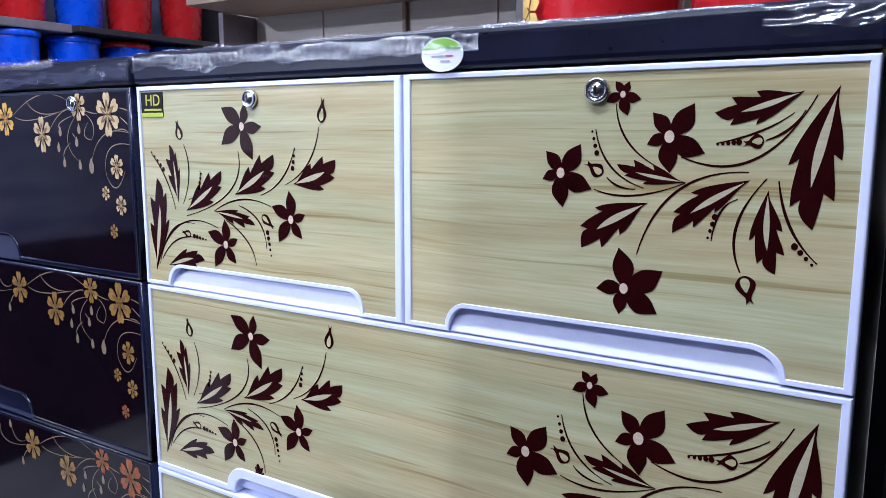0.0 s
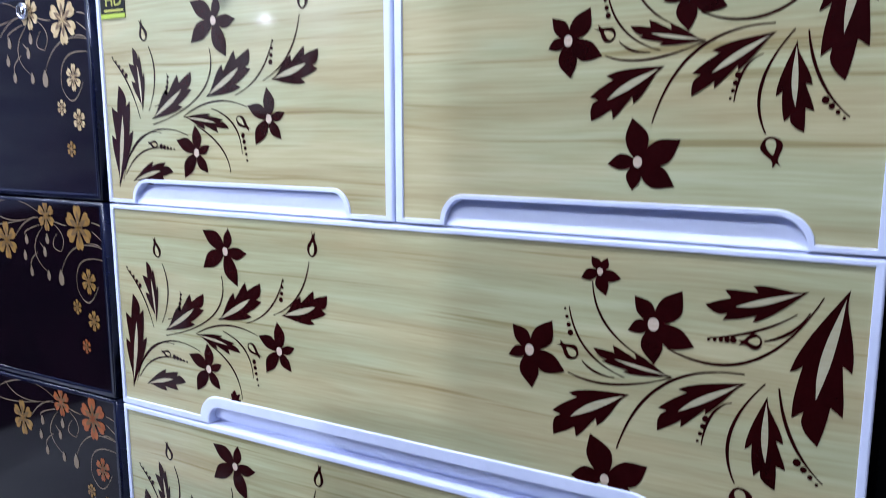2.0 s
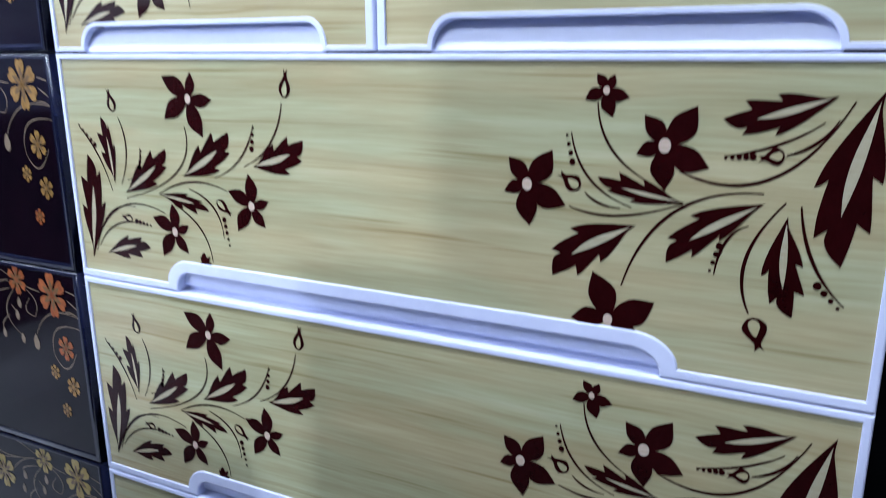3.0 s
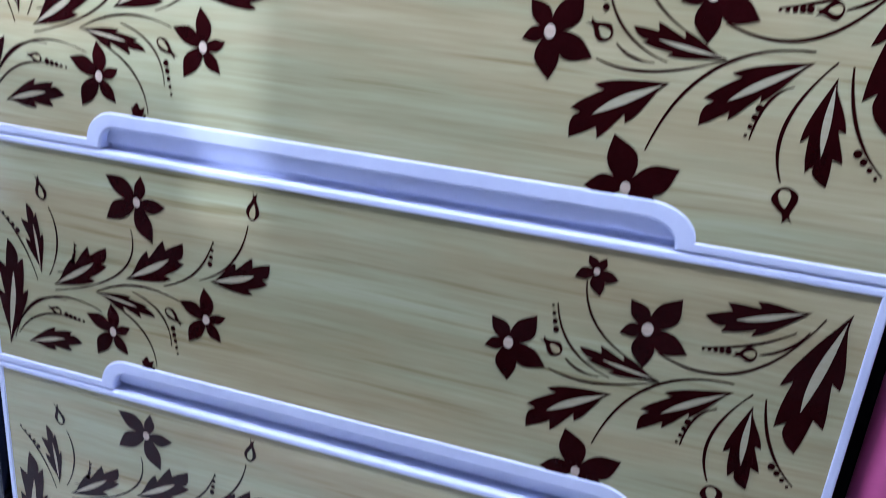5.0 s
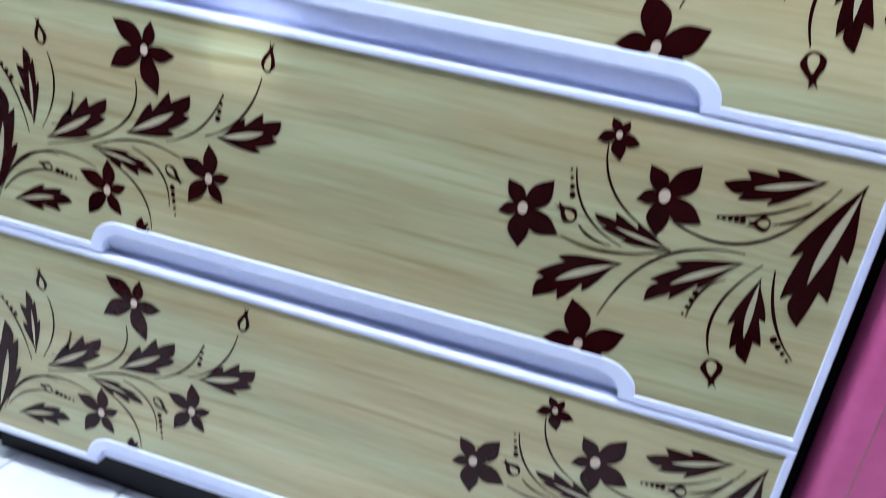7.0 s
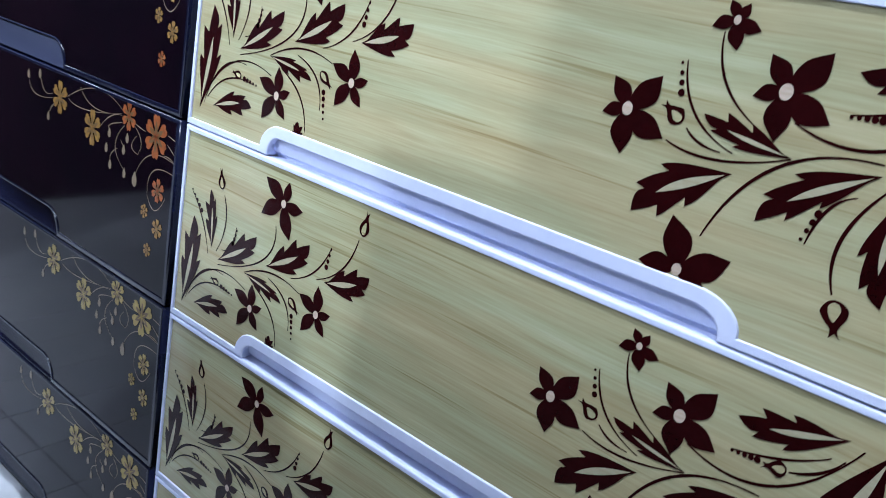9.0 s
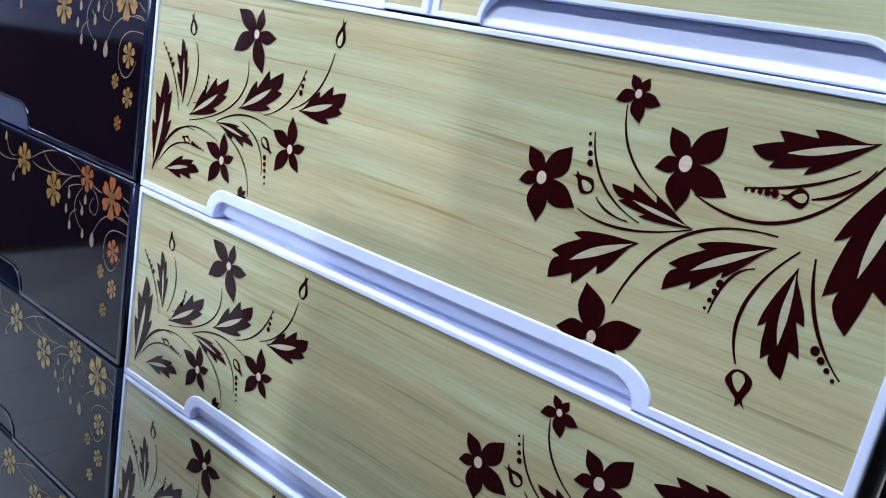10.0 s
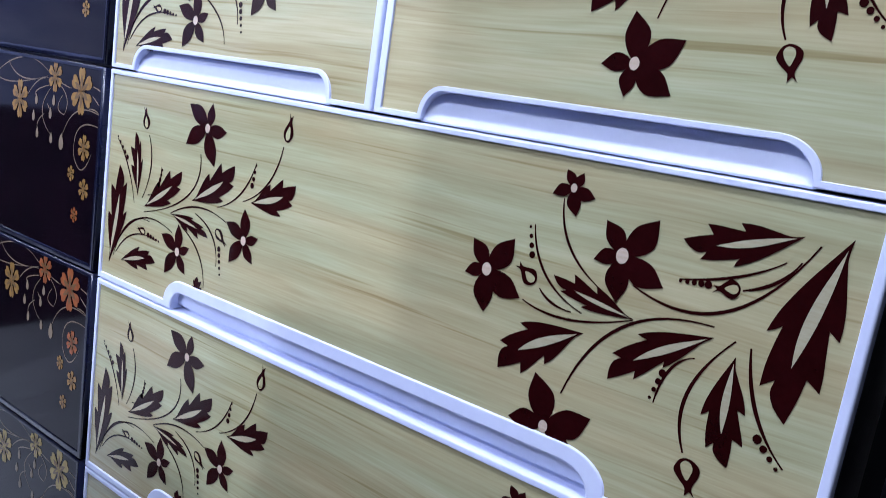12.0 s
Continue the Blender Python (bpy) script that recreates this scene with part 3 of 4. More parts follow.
def drawer(chest, x0, z0, w, h, nl, nr, nt, rim, rl, rr, face, trim, name="drawer", proud=0.0018, deep=True, sides=(0.8, 0.95, 0.68, 1)):
    """A drawer front: printed panel, moulded frame with a return, and a finger scoop."""
    o = lambda e: notch_outline(w, h, e, nl, nr, nt, rim, rl, rr, sides)
    bm = bmesh.new()
    front = flat(bm, o(EDGE - 0.0004), 0.0)
    ext = bmesh.ops.extrude_face_region(bm, geom=[front])
    for v in ext["geom"]:
        if isinstance(v, bmesh.types.BMVert):
            v.co.y += 0.004
    bmesh.ops.recalc_face_normals(bm, faces=bm.faces)
    d = part(name, bm, face, chest, at=(x0, 0, z0))
    bm = bmesh.new()
    rings = []
    # outer edges are rounded, the rim of the notch is flat with a crisp edge
    soft = ((EDGE, 0.0), (EDGE - 0.0004, -proud * 0.85), (EDGE - 0.0009, -proud), (0.0020, -proud), (0.0010, -proud + 0.0003), (0.0003, -proud + 0.0011), (0.0, -proud + 0.0024), (0.0, 0.019))
    crisp = ((EDGE, 0.0), (EDGE - 0.0003, -proud * 0.85), (EDGE - 0.0006, -proud), (0.0009, -proud), (0.0006, -proud + 0.0002), (0.0002, -proud + 0.0007), (0.0, -proud + 0.0014), (0.0, 0.019))
    for (ea, ya), (eb, yb) in zip(soft, crisp):
        pa, pb = o(ea), o(eb)
        n = len(pa)
        rings.append([bm.verts.new((*((pa[i][0], ya, pa[i][1]) if i < 2 else (pb[i][0], yb, pb[i][1])),)) if 2 < i < n - 1 or i < 2 else bm.verts.new((pa[i][0], ya, pb[i][1])) for i in range(n)])
    for a, b in zip(rings, rings[1:]):
        for i in range(len(a)):
            j = (i + 1) % len(a)
            bm.faces.new((a[i], a[j], b[j], b[i]))
    bmesh.ops.recalc_face_normals(bm, faces=bm.faces)
    part("frame", bm, trim, d, "moulded plastic edge frame", smooth=trim is GLOSS_NAVY)
    # the scoop: a trough behind the notch
    g = rim
    xl, xr, top = nl + g - 0.002, nr - g + 0.002, -h + nt - g
    bm = bmesh.new()
    if deep:
        prof = [(0.0165, top + 0.0006), (0.0100, top - 0.0002), (0.0086, top - 0.0014), (0.0076, top - 0.0042), (0.0046, -h + 0.0060), (0.0022, -h + 0.0010), (0.0014, -h - 0.0002), (0.0030, -h - 0.0010), (0.019, -h - 0.0010)]
    else:
        prof = [(0.0060, top + 0.0030), (0.0032, top + 0.0010), (0.0032, top - 0.0006), (0.0074, -h + 0.0046), (0.0084, -h + 0.0036), (0.0135, -h + 0.0030), (0.0135, -h - 0.002)]
    # the trough runs out towards its ends in a rounded hollow
    ends = ((xl, 0.12), (xl + 0.004, 0.55), (xl + 0.009, 0.85), (xl + 0.015, 1.0), (xr - 0.012, 1.0), (xr - 0.007, 0.85), (xr - 0.003, 0.55), (xr, 0.12)) if deep else ((xl, 1.0), (xr, 1.0))
    cols = [[bm.verts.new((x, 0.0014 + (y - 0.0014) * f if y < 0.0105 else y, z)) for y, z in prof] for x, f in ends]
    for left, right in zip(cols, cols[1:]):
        for i in range(len(prof) - 1):
            bm.faces.new((left[i], left[i + 1], right[i + 1], right[i]))
    bmesh.ops.recalc_face_normals(bm, faces=bm.faces)
    part("finger_scoop", bm, trim, d, "recessed finger grip", smooth=deep)
    return d


def lock(parent, x, z):
    """A round chrome cylinder lock with a stepped collar and a key slot."""
    bm = lathe([(0.0094, 0), (0.0094, 0.003), (0.0086, 0.0042), (0.0070, 0.0046), (0.0066, 0.0036), (0.0050, 0.0036), (0.0046, 0.0050), (0.001, 0.0052)], 32)
    bmesh.ops.rotate(bm, cent=(0, 0, 0), matrix=Matrix.Rotation(math.pi / 2, 3, "X"), verts=bm.verts)
    ob = part("lock", bm, CHROME, parent, "round chrome lock", at=(x, 0.0, z), smooth=True)
    part("key_slot", box(-0.0008, 0.0008, -0.0056, -0.0048, -0.0032, 0.0032), STICKER_BLACK, ob, "dark key slot")
    return ob


def words(name, text, size, mat, parent, at):
    """Lettering as a flat mesh, facing the room."""
    cu = bpy.data.curves.new(name, "FONT")
    cu.body, cu.size, cu.align_x, cu.align_y, cu.extrude = text, size, "CENTER", "CENTER", 0.0002
    tmp = bpy.data.objects.new(name, cu)
    me = bpy.data.meshes.new_from_object(tmp)
    bpy.data.objects.remove(tmp)
    me.transform(Matrix.Rotation(math.pi / 2, 4, "X"))
    me.materials.clear()
    me.materials.append(mat)
    ob = new(name, me)
    ob.parent, ob.location = parent, at
    return ob


def film_sheet(name, parent, x0, x1, z0, z1, y, seed, amp=0.004, nx=90, nz=12, ragged=0.008, mat=None):
    """A crumpled clear film clinging to the front of a top, with a ragged lower edge."""
    bm = bmesh.new()
    grid = []
    for i in range(nx + 1):
        x = x0 + (x1 - x0) * i / nx
        low = z0 + ragged * (noise.noise((x * 14, seed, 0)) + 0.5 * noise.noise((x * 55, seed, 3)))
        col = []
        for j in range(nz + 1):
            u = j / nz
            z = low + (z1 - low) * u + (0.003 * noise.noise((x * 30, seed, 9)) if j == nz else 0)
            yy = y - amp * (0.5 + noise.noise((x * 24 + z * 30, z * 90, seed)) + 0.45 * noise.noise((x * 60, z * 170, seed + 5)))
            back = 0.014 * max(0.0, (u - 0.45) / 0.55) ** 2
            col.append(bm.verts.new((x, min(yy, y + 0.001) + back, z)))
        grid.append(col)
    for i in range(nx):
        for j in range(nz):
            bm.faces.new((grid[i][j], grid[i + 1][j], grid[i + 1][j + 1], grid[i][j + 1]))
    return part(name, bm, mat or FILM, parent, "crumpled clear wrapping film", smooth=True)


def chest_shell(chest, w, mat, top_z=1.1370, top_h=0.0335, depth=0.44, lip=0.0035):
    part("body", box(0.003, w - 0.003, 0.0212, depth, 0.045, top_z, 0.003), mat, chest)
    part("top", box(-0.004, w + 0.005, -lip, depth + 0.004, top_z, top_z + top_h, 0.006, 3), mat, chest, "thick moulded top with rounded edge")
    part("plinth", box(-0.004, w + 0.002, 0.0225, depth - 0.02, 0.0, 0.046, 0.002), BLACK_MATTE, chest, "dark recessed plinth")


# the pale chest
W = 0.709
main = thing("chest_of_drawers", "pale wood-print plastic chest of drawers with white frames and maroon flowers", "chest of drawers")
chest_shell(main, W, NAVY)
PRINT_Y = -0.0004
d = drawer(main, 0.0, ROW_TOP[1], 0.3528, 0.2170, 0.037, 0.309, 0.0258, 0.004, 0.022, 0.018, WOOD, WHITE, sides=(0.8, 1.15, 0.72, 0.62))
left_spray(Motif(d, PRINT_Y, 0.99, (161, -38), (159, -43)), sprig=False)
lock(d, 0.1728, -0.0165)
lab = part("maker_label", box(0.0068, 0.0420, -0.0009, 0.0002, -0.0325, -0.0065), STICKER_BLACK, d, "small black and yellow label")
words("lettering", "HD", 0.017, STICKER_YELLOW, d, (0.0262, -0.0012, -0.0155))
part("label_stripe", box(0.0068, 0.0420, -0.0012, -0.0008, -0.0325, -0.0282), STICKER_LIME, d)
part("label_text_bar", box(0.0120, 0.0400, -0.0012, -0.0008, -0.0262, -0.0240), STICKER_YELLOW, d)
d = drawer(main, 0.3546, ROW_TOP[1], W - 0.3546, 0.2170, 0.0424, 0.3134, 0.0258, 0.004, 0.020, 0.026, WOOD, WHITE, sides=(1.15, 0.95, 0.72, 0.62))
right_spray(Motif(d, PRINT_Y, 0.87, (569, -58), (582 - 354.6, -51)), whole=True)
lock(d, 0.5281 - 0.3546, -0.0176)
for row in (2, 3, 4, 5):
    d = drawer(main, 0.0, ROW_TOP[row], W, 0.2176, 0.117, 0.588, 0.0305, 0.012, 0.026, 0.034, WOOD, WHITE, deep=False, sides=(0.8, 0.95, 0.68 if row == 2 else 0.85, 1))
    left_spray(Motif(d, PRINT_Y))
    right_spray(Motif(d, PRINT_Y, to=(5, 0)) if row == 5 else Motif(d, PRINT_Y))
film_sheet("film", main, -0.004, 0.43, 1.150, 1.1725, -0.0045, 1.0, amp=0.0028)
film_sheet("film", main, 0.640, 0.713, 1.150, 1.1745, -0.0050, 4.0, amp=0.003, ragged=0.012, mat=FILM_SMOOTH)
film_sheet("film", main, 0.43, 0.640, 1.161, 1.1745, -0.0050, 7.0, amp=0.0006, ragged=0.003, mat=FILM_SMOOTH)
bm = lathe([(0.0200, 0), (0.0200, 0.0004)], 40)
bmesh.ops.rotate(bm, cent=(0, 0, 0), matrix=Matrix.Rotation(math.pi / 2, 3, "X"), verts=bm.verts)
bmesh.ops.scale(bm, vec=(1, 1, 0.68), verts=bm.verts)
oval = part("oval_label", bm, STICKER_WHITE, main, "oval green and white paper label", at=(0.3960, -0.0042, 1.1490))
bm = bmesh.new()
flat(bm, [(0.0194 * math.cos(a), 0.0131 * math.sin(a)) for a in (math.radians(18 + 144 * i / 14) for i in range(15))], -0.0007)
part("label_band", bm, STICKER_GREEN, oval)
for x, z, w2, mt in ((-0.004, -0.0012, 0.012, STICKER_GREY), (0.007, -0.0012, 0.007, STICKER_PINK), (0.003, -0.0052, 0.009, STICKER_GREY)):
    part("label_text_bar", box(x - w2 / 2, x + w2 / 2, -0.0009, -0.0006, z - 0.0007, z + 0.0007), mt, oval)

# the dark chest beside it
# foil sheen put into the colours: gold tones differ from row to row
GOLD_SHEENS = (
    (GOLD_YELLOW, GOLD_PALE, GOLD_PALE, GOLD_PALE, GOLD_PALE, GOLD_PALE, GOLD),
    (GOLD, GOLD, GOLD, GOLD, GOLD, GOLD, GOLD_ORANGE),
    (GOLD, GOLD, GOLD_ORANGE, GOLD_ORANGE, GOLD_ORANGE, GOLD, GOLD),
    (GOLD_DULL,) * 7,
    (GOLD_DULL,) * 7,
)
dark = thing("chest_of_drawers", "glossy black plastic chest of drawers with gold flower prints", "chest of drawers", (-0.721, 0, 0))
chest_shell(dark, W, NAVY, 1.1370, 0.0315)
for row in (1, 2, 3, 4, 5):
    d = drawer(dark, 0.0, ROW_TOP[row], W, 0.2165, 0.130, 0.464, 0.036, 0.003, 0.026, 0.030, GLOSS_BLACK, GLOSS_NAVY, proud=0.0012)
    spray = Gold(d, PRINT_Y, 1.0, (0, 0), (708, 0))
    spray.inks = GOLD_SHEENS[row - 1]
    gold_spray(spray)
    if row == 1:
        lock(d, 0.708 - 0.105, -0.016)
film_sheet("film", dark, -0.004, 0.713, 1.142, 1.1715, -0.0050, 11.0, amp=0.003, nx=120, mat=FILM_SMOOTH)
film_sheet("film", dark, 0.25, 0.58, 1.161, 1.1725, -0.0066, 15.0, amp=0.002, nx=70, ragged=0.006)

# the chest on the other side, with pink lower drawers
side = thing("chest_of_drawers", "black plastic chest of drawers with pink lower drawers", "chest of drawers", (0.730, 0.03, 0))
chest_shell(side, 0.60, BLACK_MATTE)
# filler, added: its black stands for the shade in the gap between chests
part("gap_filler", box(-0.013, 0.004, 0.05, 0.44, 0.0, 1.15), BLACK_MATTE, side, "black filler that keeps the gap between the chests dark")
for za, zb, mt in ((1.135, 0.92, BLACK_MATTE), (0.916, 0.70, BLACK_MATTE), (0.697, 0.48, BLACK_MATTE), (0.476, 0.045, PINK)):
    d = part("drawer", box(0.0, 0.60, -0.022, 0.021, zb, za, 0.012, 6), mt, side, smooth=True)
    part("groove", box(0.024, 0.0247, -0.0224, -0.021, zb + 0.022, za - 0.022), STICKER_BLACK if mt is BLACK_MATTE else PLY_DARK, d, "fine upright groove")


# ---- the shop ----
def slab(name, x0, x1, y0, y1, z0, z1, mat):
    return tagged(part(name, box(x0, x1, y0, y1, z0, z1), mat), kind="structure")


XL, XR, YB, YF, HC = -2.05, 3.0, 1.75, -5.5, 2.5
floor = slab("floor", XL - 2.5, XR, YF, YB, -0.10, -0.004, GROUT)
tagged(floor, "pale glossy tiled shop floor")
slab("ceiling", XL - 2.5, XR, YF, YB, HC, HC + 0.1, CEILING)
slab("wall_back", XL - 2.5, XR, YB, YB + 0.1, -0.1, HC, WALL)
slab("wall_right", XR, XR + 0.1, YF, YB, -0.1, HC, DARK_WALL)
# unseen left wall: colour and opening made up for reflections and side glow
slab("wall_left", XL - 2.6, XL - 2.5, -3.4, YB, -0.1, HC, BLUE_GREY)
slab("wall_left_sill", XL - 2.6, XL - 2.5, YF, -3.4, -0.1, 0.85, BLUE_GREY)
slab("wall_left_head", XL - 2.6, XL - 2.5, YF, -3.4, 2.3, HC, BLUE_GREY)
slab("backdrop_side", XL - 3.2, XL - 3.18, YF, -2.8, -0.1, 3.0, SIDE_FILL_GLOW)
# unseen blocks, added only to be mirrored in the dark chest
slab("reflected_block_low", XL - 2.5, -1.75, -1.47, -0.35, -0.004, 0.72, PLUM_BLOCK)
slab("reflected_block_high", XL - 2.5, -1.75, -1.47, -0.35, 0.724, 1.5, BLUE_PALE)
# unseen blockers, added so that their edges shade the drawer fronts
slab("shade_wall_top", -0.433, XR, -1.06, -1.0, 1.18, 1.60, DARK_WALL)
slab("shade_wall_base", -0.527, XR, -1.10, -1.0, -0.004, 1.18, DARK_WALL)
# unseen dark block, added to dim floor bounce and reflection on lower rows
slab("shade_low_block", -0.50, XR, -1.0, -0.40, -0.004, 0.20, DARK_WALL)
# unseen screen, added to cut the light off the lower left rows
slab("shade_screen", -1.0, -0.585, -1.02, -1.0, -0.004, 1.03, DARK_WALL)
slab("shade_screen_end", -0.585, -0.527, -1.02, -1.0, -0.004, 0.95, DARK_WALL)
slab("wall_side_shelves", XL - 0.1, XL, 0.55, YB, -0.004, HC, BLUE_GREY)
# front wall with an unseen doorway, added to let the front glow in
slab("wall_front", -2.6, XR, YF - 0.15, YF, -0.1, HC, DARK_WALL)
slab("wall_front_far", XL - 2.5, -4.3, YF - 0.15, YF, -0.1, HC, DARK_WALL)
slab("wall_front_lintel", -4.3, -2.6, YF - 0.15, YF, 2.15, HC, DARK_WALL)
slab("backdrop", -6.0, -1.5, YF - 0.9, YF - 0.88, -0.1, 3.0, FRONT_FILL_GLOW)


def tube_light(x, y):
    t = thing("tube_light", "lit white ceiling tube light, out of view", "ceiling light", (x, y, HC), "ceiling tube lights")
    part("housing", box(-0.62, 0.62, -0.03, 0.03, -0.035, 0.0, 0.004), WHITE, t)
    bm = lathe([(0.013, -0.58), (0.013, 0.58)], 14)
    bmesh.ops.rotate(bm, cent=(0, 0, 0), matrix=Matrix.Rotation(math.pi / 2, 3, "Y"), verts=bm.verts)
    part("tube", bm, TUBE_GLOW, t, at=(0, 0, -0.05), smooth=True)
    for s in (-1, 1):
        part("socket", box(s * 0.59 - 0.012, s * 0.59 + 0.012, -0.016, 0.016, -0.068, -0.034, 0.003), WHITE, t)


# unseen tubes, hung to go with the ceiling lamps
for x, y in ((0.25, -0.67), (-1.3, -1.06), (-0.05, -1.91), (-0.6, 0.34)):
    tube_light(x, y)


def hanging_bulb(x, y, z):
    b = thing("hanging_bulb", "lit round bulb hanging on a cord, placed out of view", "light bulb", (x, y, z), "hanging bulbs")
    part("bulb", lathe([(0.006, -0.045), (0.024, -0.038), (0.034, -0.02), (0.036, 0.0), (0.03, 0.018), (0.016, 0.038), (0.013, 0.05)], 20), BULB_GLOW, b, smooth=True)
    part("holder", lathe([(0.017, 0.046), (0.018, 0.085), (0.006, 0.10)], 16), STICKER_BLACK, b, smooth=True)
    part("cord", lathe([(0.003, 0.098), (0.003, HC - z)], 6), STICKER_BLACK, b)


# the first bulb is made up to go with the edge-casting lamp
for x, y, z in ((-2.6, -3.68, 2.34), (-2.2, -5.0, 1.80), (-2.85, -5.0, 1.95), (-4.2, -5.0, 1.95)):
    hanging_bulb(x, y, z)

# beige wall unit behind the chests
unit = thing("wall_unit", "beige board wall unit with open bays behind the chests", "shelving", (0, 0, 0))
part("back_board", box(-1.13, 0.9, 1.30, 1.32, 0.0, 1.352), PLY, unit)
part("back_board", box(-1.13, 0.9, 1.30, 1.322, 1.356, 2.2), PLY, unit)
part("shelf", box(-1.13, 0.9, 1.02, 1.298, 1.45, 1.475, 0.002), PLY_DARK, unit)
part("shelf", box(-1.13, 0.9, 1.02, 1.298, 0.9, 0.925, 0.002), PLY_DARK, unit)
part("upright", box(-1.152, -1.132, 1.16, 1.32, 0.0, 1.449, 0.002), SHELF_PALE, unit)
part("upright", box(-0.545, -0.535, 1.285, 1.299, 0.926, 1.449), PLY_DARK, unit)
part("upright", box(0.005, 0.03, 0.90, 0.918, 0.0, 2.2, 0.002), SHELF_DARK, unit)
for x in (-0.85, -0.25, 0.3):
    part("board_joint", box(x, x + 0.003, 1.297, 1.2995, 0.926, 1.449), PLY_DARK, unit)

# side shelves with plastic buckets
rack = thing("wall_shelf", "dark wall shelves carrying plastic buckets", "shelf", (XL, 0, 0))
part("shelf_board", box(0.002, 0.40, 1.02, 1.74, 1.412, 1.432, 0.002), SHELF_DARK, rack)
part("shelf_board", box(0.002, 0.36, 0.56, 1.02, 1.408, 1.436, 0.004), SHELF_PALE, rack, "pale shelf with a rounded edge")
part("shelf_board", box(0.002, 0.40, 0.56, 1.74, 1.10, 1.12, 0.002), SHELF_DARK, rack)
for y in (0.57, 1.72):
    part("bracket", box(0.002, 0.38, y, y + 0.012, 0.9, 1.9), SHELF_DARK, rack)


def bucket(x, y, z, r, h, mat, colour, weave=False, rim=None):
    b = thing("bucket", colour + " plastic bucket standing on the shelf", "bucket", (x, y, z), "plastic buckets on the shelves")
    part("shell", lathe([(r * 0.80, 0), (r * 0.82, 0.004), (r * 0.97, h - 0.03), (r * 0.98, h - 0.006), (r * 0.94, h - 0.004), (r * 0.80, 0.012)], 36), mat, b, smooth=True)
    part("rim", lathe([(r * 0.96, h - 0.022), (r * 1.05, h - 0.020), (r * 1.06, h - 0.004), (r * 1.0, h), (r * 0.94, h - 0.003), (r * 0.95, h - 0.022)], 36, close=False), rim or mat, b, smooth=True)
    if weave:
        for i in range(26):
            a = 2 * math.pi * i / 26
            bm = bmesh.new()
            lo, hi = [], []
            for s in range(7):
                u = s / 6
                rr = r * (0.83 + 0.135 * (0.15 + 0.7 * u)) + 0.0025
                lo.append(bm.verts.new((rr * math.cos(a + 0.5 * u - 0.02), rr * math.sin(a + 0.5 * u - 0.02), h * (0.12 + 0.7 * u))))
                hi.append(bm.verts.new((rr * math.cos(a + 0.5 * u + 0.02), rr * math.sin(a + 0.5 * u + 0.02), h * (0.12 + 0.7 * u))))
            for s in range(6):
                bm.faces.new((lo[s], hi[s], hi[s + 1], lo[s + 1]))
            part("rib", bm, mat, b)


for y, mt, c in ((0.90, RED, "red"), (1.105, BLUE, "blue"), (1.305, RED, "red"), (1.54, RED, "red")):
    bucket(-1.78, y, 1.437, 0.088, 0.24, mt, c)
for y, mt, c, wv in ((0.86, BLUE, "blue", False), (1.075, BLUE, "blue woven-pattern", True), (1.28, BLUE, "blue", False), (1.47, BLUE, "blue", False)):
    bucket(-1.78, y, 1.121, 0.084, 0.284, mt, c, wv, RED if y == 1.28 else None)
bucket(-1.79, 0.70, 1.437, 0.085, 0.24, RED, "red")

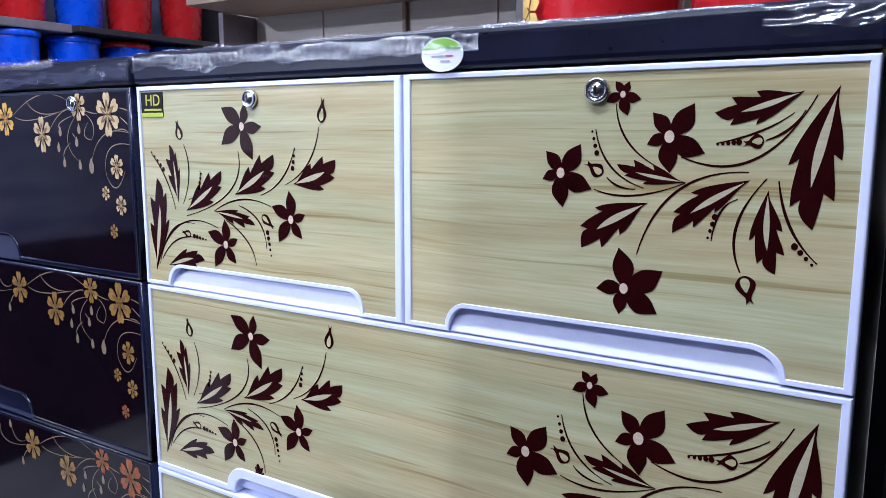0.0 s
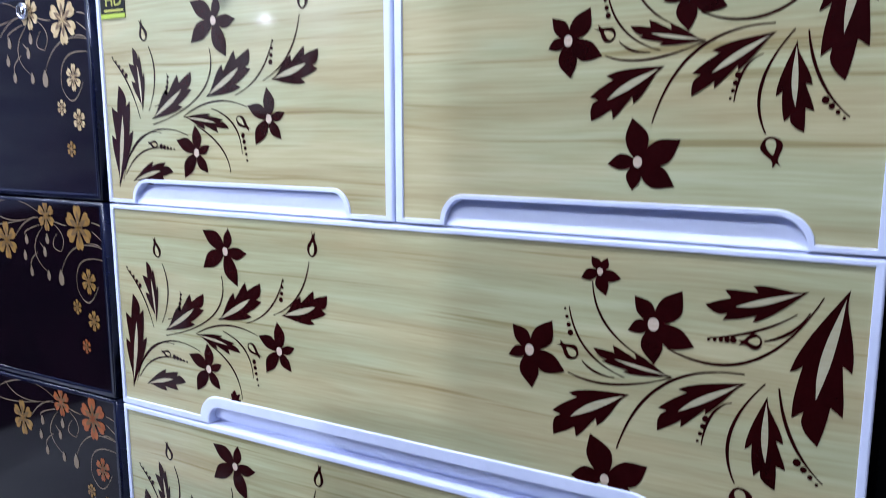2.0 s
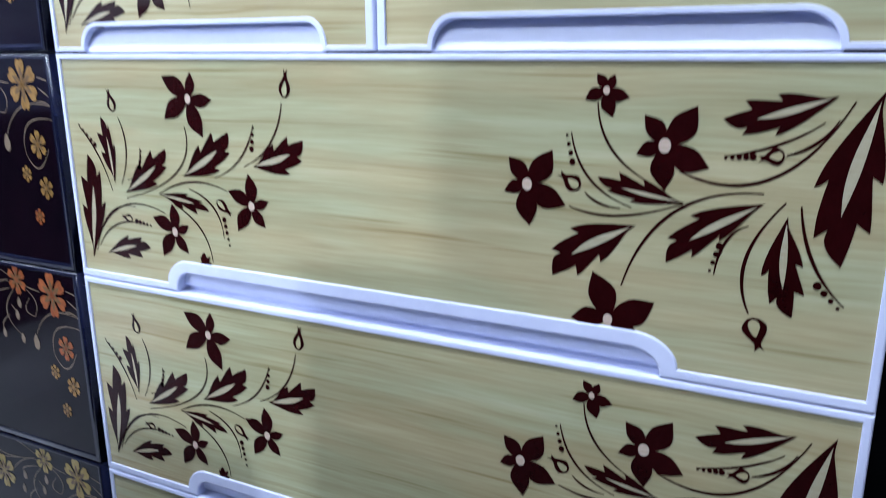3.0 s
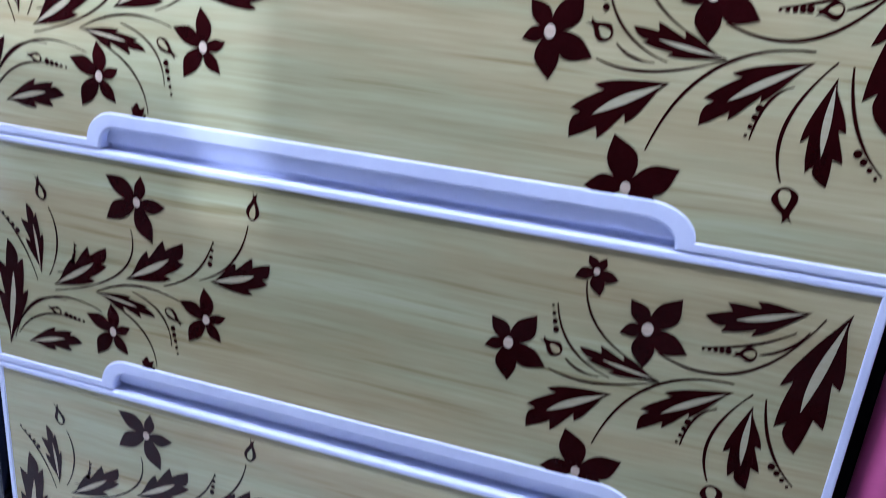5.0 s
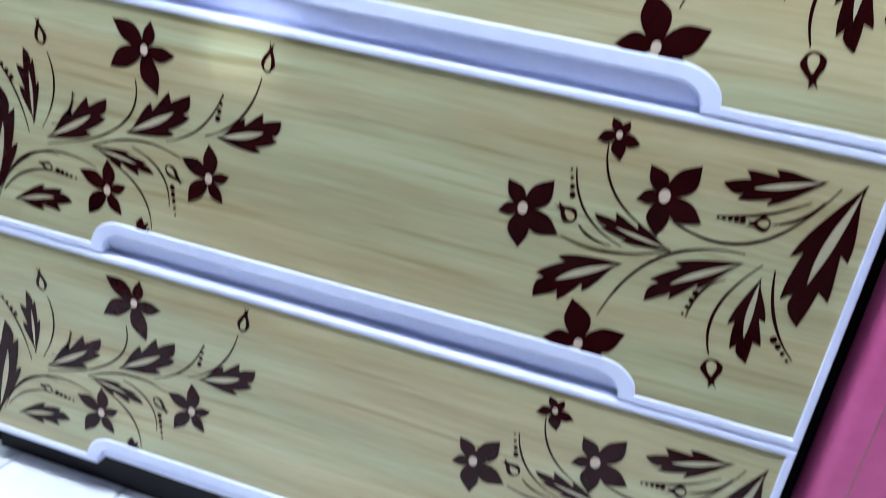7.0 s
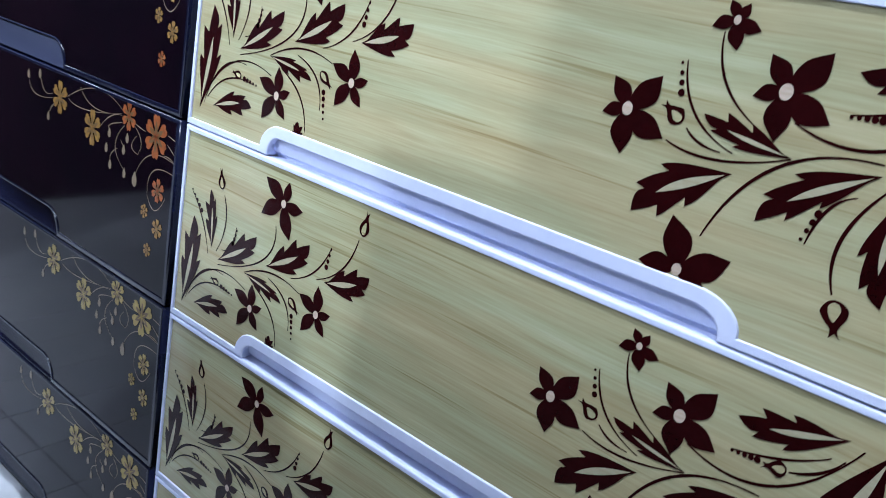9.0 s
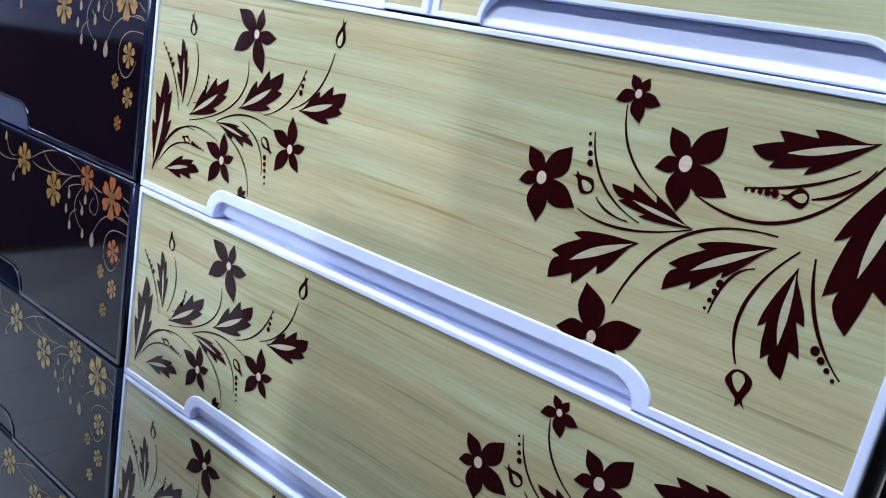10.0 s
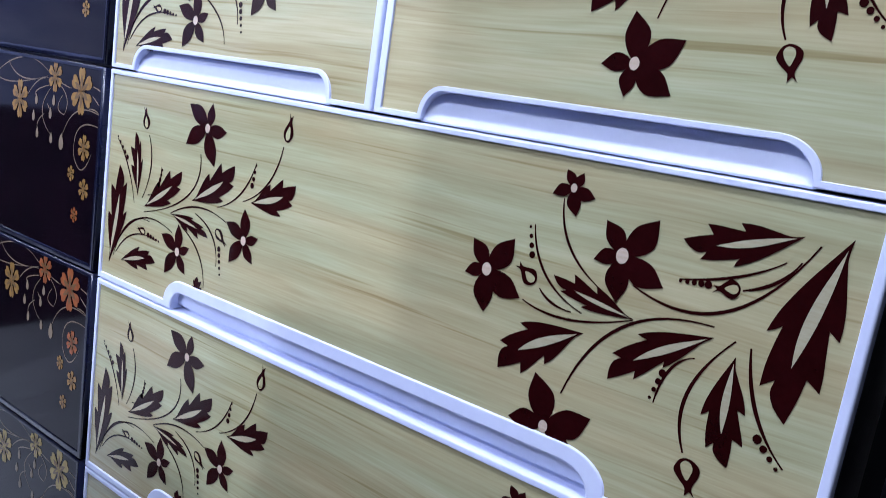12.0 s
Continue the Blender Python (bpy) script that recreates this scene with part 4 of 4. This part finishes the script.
# red flowered tubs and a pale box on top of the pale chest
def flowered_tub(x, y, r, prints):
    b = thing("storage_tub", "red plastic tub with a cream and pink flower print", "storage tub", (x, y, 1.1706), "tubs on the chest")
    part("shell", lathe([(r * 0.9, 0), (r * 0.93, 0.004), (r, 0.18), (r * 0.99, 0.2), (r * 0.95, 0.2), (r * 0.86, 0.01)], 40), RED, b, smooth=True)
    part("rim", lathe([(r, 0.185), (r * 1.04, 0.187), (r * 1.04, 0.2), (r * 0.96, 0.203), (r * 0.96, 0.187)], 40, close=False), RED, b, smooth=True)
    for i, (a, mt) in enumerate(prints):
        bm = bmesh.new()
        zc, rr = 0.030 + 0.016 * ((i * 5) % 3), r * 0.945 + 0.004
        for k in range(5):
            q = k * 2 * math.pi / 5 + i
            rim = []
            for u, w in ((0.1, 0), (0.55, 0.34), (1.0, 0.2), (1.0, -0.2), (0.55, -0.34)):
                s = 0.02 * (u * math.cos(q) - w * math.sin(q))
                z = zc + 0.02 * (u * math.sin(q) + w * math.cos(q))
                ang = a + s / rr
                rim.append(bm.verts.new(((rr + 0.0002 * k + 0.1 * r * z / 0.18) * math.cos(ang), (rr + 0.0002 * k + 0.1 * r * z / 0.18) * math.sin(ang), z)))
            bm.faces.new(rim)
        part("flower_print", bm, mt, b)


flowered_tub(0.457, 0.20, 0.079, ((-2.75, CREAM), (-2.42, ROSE), (-2.58, CREAM), (-2.30, CREAM)))
flowered_tub(0.617, 0.20, 0.079, ((-0.80, CREAM), (-0.62, ROSE), (-0.45, CREAM), (-0.95, ROSE), (-0.30, CREAM)))
pb = thing("carton", "pale pink cardboard carton on the black chest", "carton", (0.80, 0.2, 1.1706))
part("box_body", box(-0.058, 0.058, -0.05, 0.1, 0, 0.12, 0.002), SHELF_PALE, pb)
part("lid_flap", box(-0.059, 0.059, -0.051, 0.025, 0.12, 0.122), STICKER_WHITE, pb)

# floor tiles: narrow, with fine dirty joints
tw, tl, gap = 0.122, 0.40, 0.0013
tile_mesh = bpy.data.meshes.new("tile")
bm = box(gap / 2, tw - gap / 2, gap / 2, tl - gap / 2, -0.012, 0.0, 0.0012, 1)
bm.to_mesh(tile_mesh)
bm.free()
tile_mesh.materials.append(TILE)
far = bmesh.new()
for i in range(-34, 24):
    x = 0.143 + i * tw
    y0 = -0.091 - tl * 20
    for j in range(26):
        y = y0 + j * tl
        if y < YF - 0.1 or y > YB - 0.35 or x < XL - 2.4 or x > XR - tw:
            continue
        if -1.3 < x < 1.2 and -1.6 < y < 0.3:
            t = new("tile", tile_mesh)
            t.parent, t.location = floor, (x, y, 0.0)
        else:
            add_box(far, x + gap / 2, x + tw - gap / 2, y + gap / 2, y + tl - gap / 2, -0.012, 0.0)
tagged(part("far_tiles", far, TILE, floor), kind="stuff")
